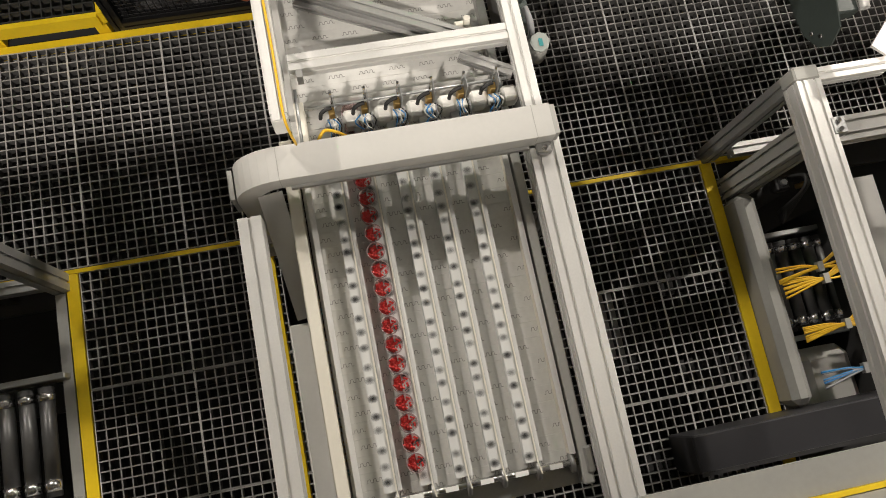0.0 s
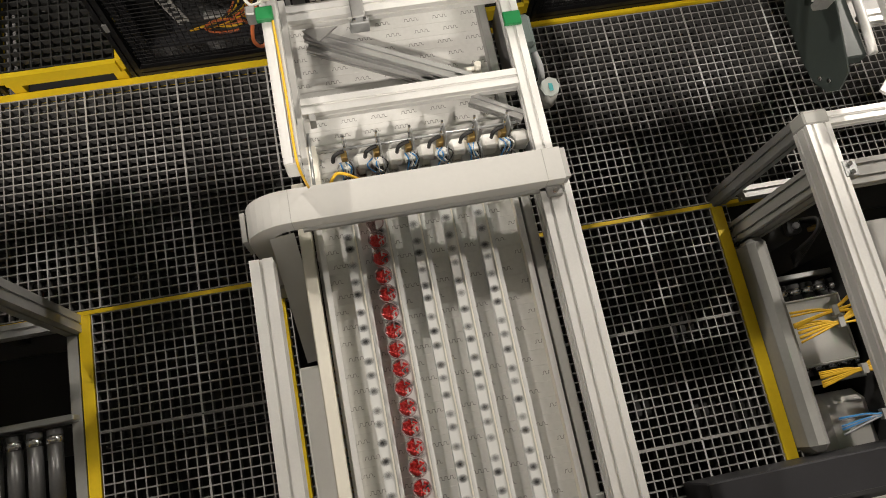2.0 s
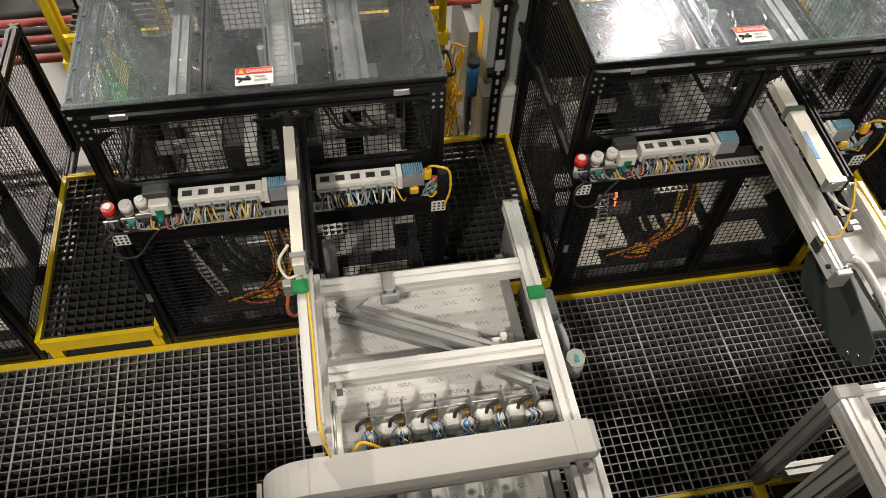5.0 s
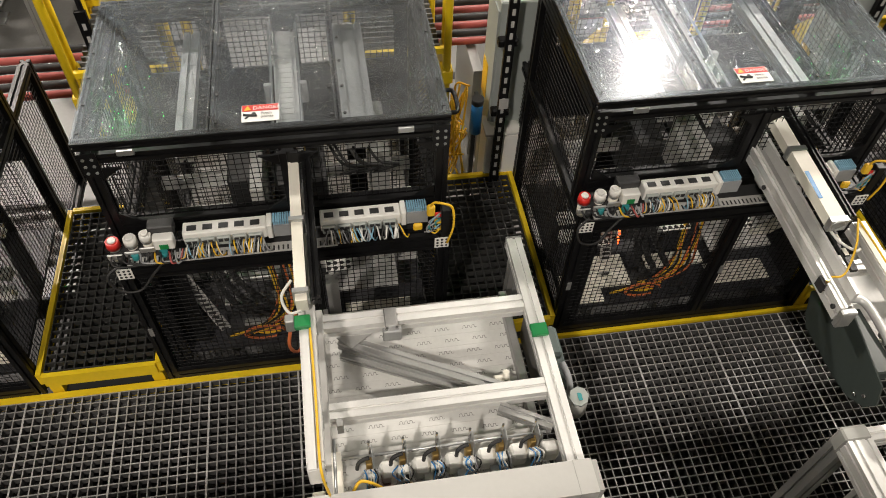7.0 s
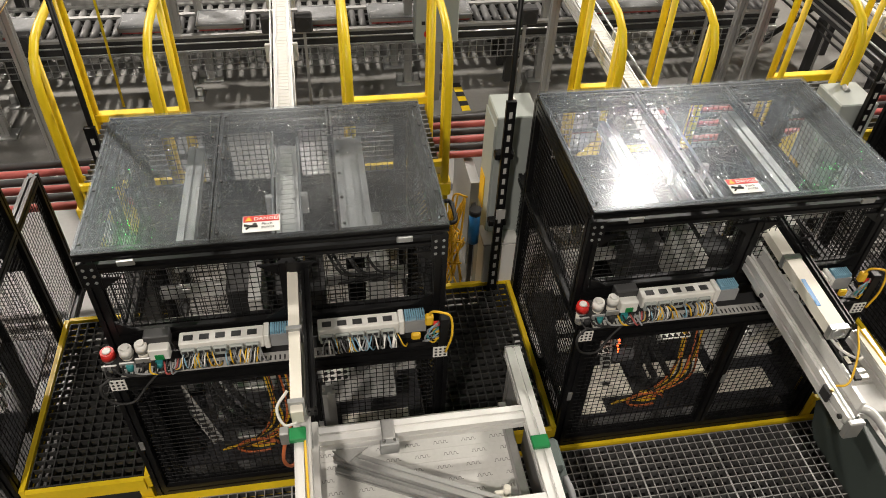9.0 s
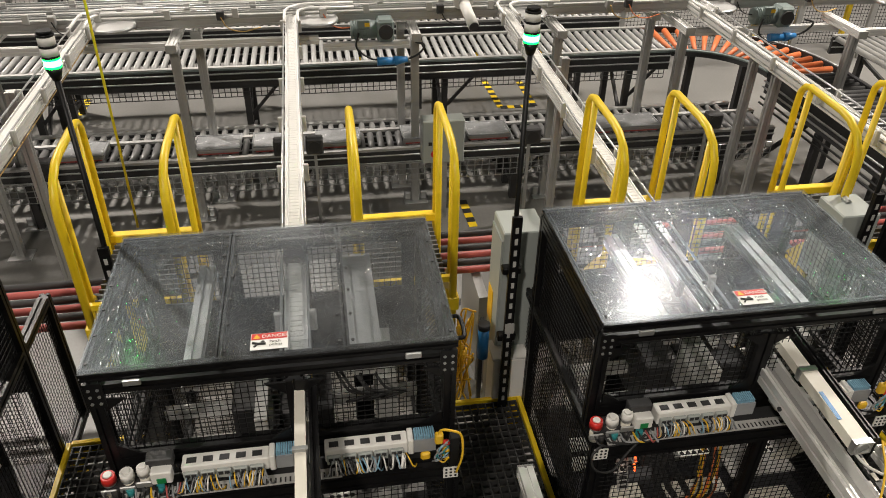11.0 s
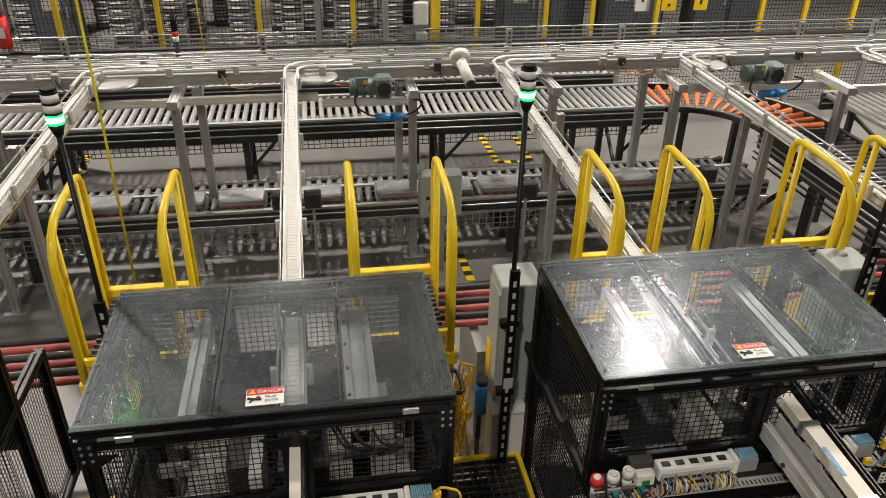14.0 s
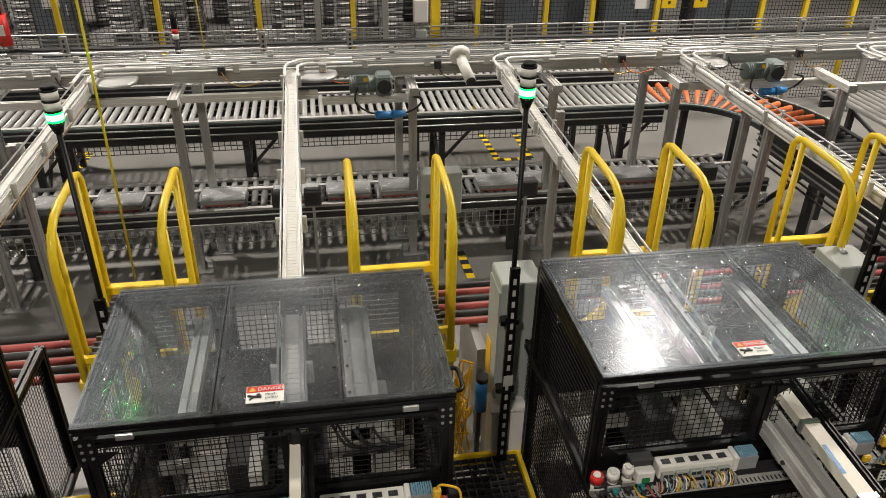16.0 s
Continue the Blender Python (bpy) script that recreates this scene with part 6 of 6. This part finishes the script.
part("cap", rod(bmesh.new(), (0, 0, 0.30), (0, 0, 0.33), 0.03, 12), DARK, bp2)
part("holder", B(-0.01, 0.028, -0.95, 0.01, 0.05, 0.33), DARK, bp2)


def build_stack_light():
    g = thing("stack_light", (0, 0, 0), "stack light with lit green lens on a black pole", "signal light", "stack lights")
    part("pole", rod(bmesh.new(), (0, 0, 0.1), (0, 0, 2.0), 0.0115, 10), BLACK, g)
    part("base", rod(bmesh.new(), (0, 0, 1.99), (0, 0, 2.035), 0.016, 16, 0.030), BLACK, g)
    z = 2.0355
    for hgt, mat, nm, r in ((0.008, LIT, "lens_foot", 0.0292), (0.021, LIT_CORE, "lit_lens", 0.0298), (0.007, LIT, "lens_top", 0.0292), (0.008, BLACK, "ring", 0.031), (0.030, WHITE, "lens", 0.0298),
                            (0.008, BLACK, "ring", 0.031), (0.030, WHITE, "lens", 0.0298), (0.008, BLACK, "ring", 0.031), (0.012, BLACK, "cap", 0.026)):
        part(nm, rod(bmesh.new(), (0, 0, z), (0, 0, z + hgt), r, 20), mat, g)
        z += hgt + 0.0003
    strut = part("perforated_strut", B(-0.022, -0.032, -0.2, 0.022, -0.014, 1.27), BLACK, g, "black perforated strut")
    for i in range(18):
        part("slot", B(-0.007, -0.0345, 0.17 + i * 0.06, 0.007, -0.0322, 0.20 + i * 0.06), COVER, strut)
    for zz in (0.55, 0.95):
        part("clamp", B(-0.045, -0.0135, zz, 0.045, 0.03, zz + 0.04, bevel=0.006), BLACK, g)
    part("grey_tag", B(-0.02, -0.039, 0.62, 0.025, -0.035, 0.68), COVER, g)
    return g


sl = build_stack_light()
sl.location = (-0.945, 2.79, -0.035)
copy_thing(sl, pose(0.795, 2.72, 0.015))
copy_thing(sl, pose(2.54, 2.72, 0))
cord = thing("pull_cord", (-0.93, 3.30, 0), "thin yellow cord hanging from above", "cord")
part("cord", tube(bmesh.new(), [(-0.01, 0, 1.0), (0.0, 0, 2.0), (0.04, 0, 8.9)], 0.0065, 6), CORD, cord)

# ---- fence, cable tray and racks in the distance ----
fence = thing("machine_fence", (0, 9.5, FLOOR), "wire mesh machine fence with yellow posts", "fence")
for x in (-4.1, -2.92, -1.80, -0.64, 0.49, 2.05, 2.94, 3.56, 4.44, 5.93, 6.57, 7.30, 8.4):
    part("post", B(x - 0.028, -0.03, 0, x + 0.028, 0.03, 2.3), YELLOW, fence)
part("wide_post", B(1.455, -0.06, 0, 1.565, 0.06, 2.3), YELLOW, fence)
part("wire_mesh", wire_mesh(bmesh.new(), (-5, 0.05, 0.1), (17.0, 0, 0), (0, 0, 2.1), 340, 42, 0.0022), MESH, fence, "", "stuff")
ct = thing("cable_tray", (0, 9.3, 0.09), "galvanised wire basket cable tray on stands", "cable tray")
part("basket", wire_mesh(bmesh.new(), (-5, 0.1, 0.42), (17, 0, 0), (0, 0, 0.16), 82, 3, 0.007), STEEL, ct, "", "stuff")
part("basket_floor", wire_mesh(bmesh.new(), (-5, -0.1, 0.42), (17, 0, 0), (0, 0.2, 0), 82, 3, 0.007), STEEL, ct, "", "stuff")
for k in range(3):
    part("cable", tube(bmesh.new(), [(-5, -0.05 + k * 0.04, 0.44), (1, -0.03 + k * 0.03, 0.45), (7.5, -0.05 + k * 0.04, 0.44)], 0.014, 6), RUBBER, ct)
for x in (-2.81, -0.6, 0.42, 2.39, 3.86, 6.35, 7.42):
    stand = part("stand", B(x - 0.035, -0.16, FLOOR - 0.09, x + 0.035, -0.11, 0.62), ALU_DARK, ct, "perforated galvanised strut")
    for i in range(6):
        part("hole", B(x - 0.012, -0.163, 0.28 + i * 0.055, x + 0.012, -0.1605, 0.31 + i * 0.055), RUBBER, stand)
for x in (0.06, 0.88):
    col = thing("steel_column", (x, 9.42, FLOOR), "grey painted steel column by the fence", "column", "steel columns")
    part("shaft", B(-0.035, -0.03, 0.01, 0.035, 0.03, 2.4), PANEL, col)
    part("foot", B(-0.07, -0.06, 0, 0.07, 0.06, 0.0099), PANEL, col)
RACK = surface("dark_crate", (0.17, 0.17, 0.17), 0.55, 0.1, 0.25, 4, 40, 0.05, 0.4)


def build_stack(n):
    g = thing("crate_stack", (0, 0, 0), "tall stack of dark grey crates with pale labels", "crate stack", "crate stacks")
    me = bpy.data.meshes.new("crate")
    bm = box(bmesh.new(), -0.18, -0.2, 0, 0.18, 0.2, 0.045, bevel=0.006)
    bm.to_mesh(me)
    bm.free()
    me.materials.append(RACK)
    rng = random.Random(n)
    for i in range(n):
        share("crate", me, g, (rng.uniform(-0.012, 0.012), rng.uniform(-0.02, 0.02), 0.12 + i * 0.06))
        if i % 2 == 0:
            part("label", B(-0.10, -0.226, 0.13 + i * 0.06, 0.06, -0.221, 0.15 + i * 0.06), PAPER, g)
    part("dolly", B(-0.19, -0.21, 0.03, 0.19, 0.21, 0.11, bevel=0.01), DARK, g)
    for sx in (-0.15, 0.15):
        part("wheel", rod(bmesh.new(), (sx - 0.015, -0.17, 0.03), (sx + 0.015, -0.17, 0.03), 0.03, 10), RUBBER, g)
    return g


rng = random.Random(4)
s0 = build_stack(34)
s1 = build_stack(27)
s0.location, s1.location = (-3.1, 13.4, FLOOR), (-2.3, 13.55, FLOOR)
x = -6.0
while x < 4.2:
    copy_thing(s0 if rng.random() < 0.6 else s1, pose(x, 14.6 + rng.uniform(-0.4, 0.9), FLOOR, 0, 0, rng.uniform(-4, 4)))
    x += rng.uniform(0.42, 0.66)
for x in (-1.2, -0.35, 0.55, 1.35):
    copy_thing(s1, pose(x, 13.45, FLOOR, 0, 0, rng.uniform(-5, 5)))
for k, x in enumerate((3.3, 4.3, 5.0, 5.75, 6.6, 7.6, -3.75)):
    g = thing("machine_cabinet", (x, 12.3 + (k % 2) * 0.6, FLOOR), "dark blue-grey machine cabinet behind the fence", "cabinet", "machine cabinets")
    part("body", B(-0.3, -0.25, 0, 0.3, 0.25, 1.9, bevel=0.01), BLUE_GREY if k % 2 else DARK, g)
    part("door_panel", B(-0.26, -0.256, 0.15, 0.26, -0.2505, 1.75), BLUE_GREY, g)
    part("window", B(-0.12, -0.262, 1.0, 0.12, -0.2575, 1.22), PANEL, g)
    for zz in (0.3, 0.36, 0.42, 0.48):
        part("vent", B(-0.15, -0.262, zz, 0.15, -0.2575, zz + 0.02), RUBBER, g)
    part("handle", B(0.2, -0.275, 0.9, 0.225, -0.257, 1.05), STEEL, g)
    part("label", B(-0.18, -0.262, 1.3, 0.0, -0.2575, 1.5), PAPER if k % 3 else ORANGE_WIRE, g)
for x, w, h, mat, lab in ((4.15, 0.20, 0.30, PAPER, "white notice board on the fence"), (4.97, 0.19, 0.20, YELLOW, "yellow warning sign with a black symbol"), (4.52, 0.20, 0.14, YELLOW, "yellow lock box on the fence")):
    g = thing("sign", (x, 9.549, 0.80), lab, "sign")
    part("board", B(0, -0.01, 0, w, 0.0, h, bevel=0.002), mat, g)
    part("bar_print", B(w * 0.42, -0.014, h * 0.4, w * 0.58, -0.0105, h * 0.65), RUBBER, g)
ext = thing("fire_extinguisher", (-3.43, 9.2, 0.62), "red fire extinguisher on a post", "fire extinguisher")
part("bottle", rod(bmesh.new(), (0, 0, 0), (0, 0, 0.34), 0.07, 16), RED, ext)
part("neck", rod(bmesh.new(), (0, 0, 0.34), (0, 0, 0.42), 0.03, 12), DARK, ext)
part("label", B(-0.04, -0.073, 0.12, 0.04, -0.069, 0.24), PAPER, ext)
part("post", B(-0.03, 0.07, FLOOR - 0.62, 0.03, 0.12, 0.5), ALU_DARK, ext)
jb = thing("junction_box", (1.22, 9.35, 0.38), "pale junction boxes on a stand with black cable loop", "box")
part("upper_box", B(0, 0, 0.35, 0.18, 0.08, 0.62, bevel=0.01), WHITE, jb)
part("lower_box", B(0.02, 0, 0.0, 0.17, 0.08, 0.26, bevel=0.01), GREY_BOX, jb)
part("cable", tube(bmesh.new(), curve([(0.0, 0.02, 0.1), (-0.15, 0, 0.15), (-0.25, 0, 0.0), (-0.26, 0, -0.4)]), 0.012), RUBBER, jb)
part("stand", B(0.06, 0.08, -0.98, 0.12, 0.12, 0.62), ALU_DARK, jb)

bl = thing("signal_post", (-1.57, 9.1, FLOOR), "slim black signal post with white and red bands", "signal light")
part("pole", rod(bmesh.new(), (0, 0, 0), (0, 0, 1.27), 0.03, 12), BLACK, bl)
part("white_band", rod(bmesh.new(), (0, 0, 1.27), (0, 0, 1.33), 0.035, 12), WHITE, bl)
part("red_band", rod(bmesh.new(), (0, 0, 1.33), (0, 0, 1.39), 0.035, 12), RED, bl)
part("head", rod(bmesh.new(), (0, 0, 1.39), (0, 0, 1.58), 0.037, 12), BLACK, bl)
yc = thing("hanging_cable", (-1.28, 9.15, 0), "yellow cable hanging in a coil by the fence", "cable")
part("drop", tube(bmesh.new(), [(0, 0, 0.45), (-0.02, 0, 1.2), (-0.05, 0, 8.9)], 0.008, 6), CORD, yc)
part("coil", tube(bmesh.new(), [(0.08 * math.sin(a * 0.7), 0, 0.38 + 0.07 * math.cos(a * 0.7)) for a in range(20)], 0.008, 6), CORD, yc)
# machinery on the loop: sensors and junction boxes along the main conveyor
for k, x in enumerate((-2.0, -0.75, 0.05, 1.0, 2.45, 2.62, 3.6, 4.3)):
    g = thing("lane_sensor", (x, 6.145, 1.16), "small dark sensor on a bracket at the main lane", "sensor", "lane sensors")
    part("housing", B(-0.03, -0.03, -0.03, 0.03, 0.02, 0.04, bevel=0.006), DARK if k % 2 else ALU_DARK, g)
    part("bracket", B(-0.008, 0.02, -0.10, 0.008, 0.03, 0.03), STEEL, g)
    part("cable", tube(bmesh.new(), curve([(0, -0.03, 0), (0.05, -0.05, -0.08), (0.16, -0.03, -0.12), (0.3, 0.0, -0.10)]), 0.005, 5), (RUBBER, BRASS, ORANGE)[k % 3], g)

# ---- high bay lamps on the ceiling ----


def build_lamp():
    g = thing("high_bay_lamp", (0, 0, 0), "round high bay lamp hanging from the ceiling", "lamp", "high bay lamps")
    part("housing", rod(bmesh.new(), (0, 0, 0.02), (0, 0, 0.16), 0.28, 20, 0.16), ALU_DARK, g)
    part("diffuser", rod(bmesh.new(), (0, 0, 0.0), (0, 0, 0.015), 0.27, 20), LAMP_GLASS, g)
    part("rod", rod(bmesh.new(), (0, 0, 0.16), (0, 0, 1.0), 0.01, 8), STEEL, g)
    return g


hb = build_lamp()
hb.location = (LAMPS[0][0], LAMPS[0][1], LAMP_Z)
for lx, ly, _e in LAMPS[1:]:
    copy_thing(hb, pose(lx, ly, LAMP_Z))


# ---- what moves ----


def motions():
    for c, (x, y, z) in cups:
        walk(c, [(0, pose(x, y, z)), (0.95, pose(x, y, z)), (1.2, pose(x, y - CUP_PITCH, z)), (16, pose(x, y - CUP_PITCH, z))])
    wy, wz = 0.20, -0.131
    walk(wt, [(0, pose(0.9, wy, wz)), (1.45, pose(0.9, wy, wz)), (1.7, pose(1.72, wy, wz)), (1.85, pose(1.86, wy, wz)), (2.3, pose(1.88, wy, wz)), (2.7, pose(2.14, wy, wz)), (3.0, pose(2.6, wy, wz)), (16, pose(2.6, wy, wz))])
    for t, rws in trays:
        walk(t, [(s, pose(tray_x(px), 6.03, TRAY_Z + 0.001)) for s, px in rws])


motions()
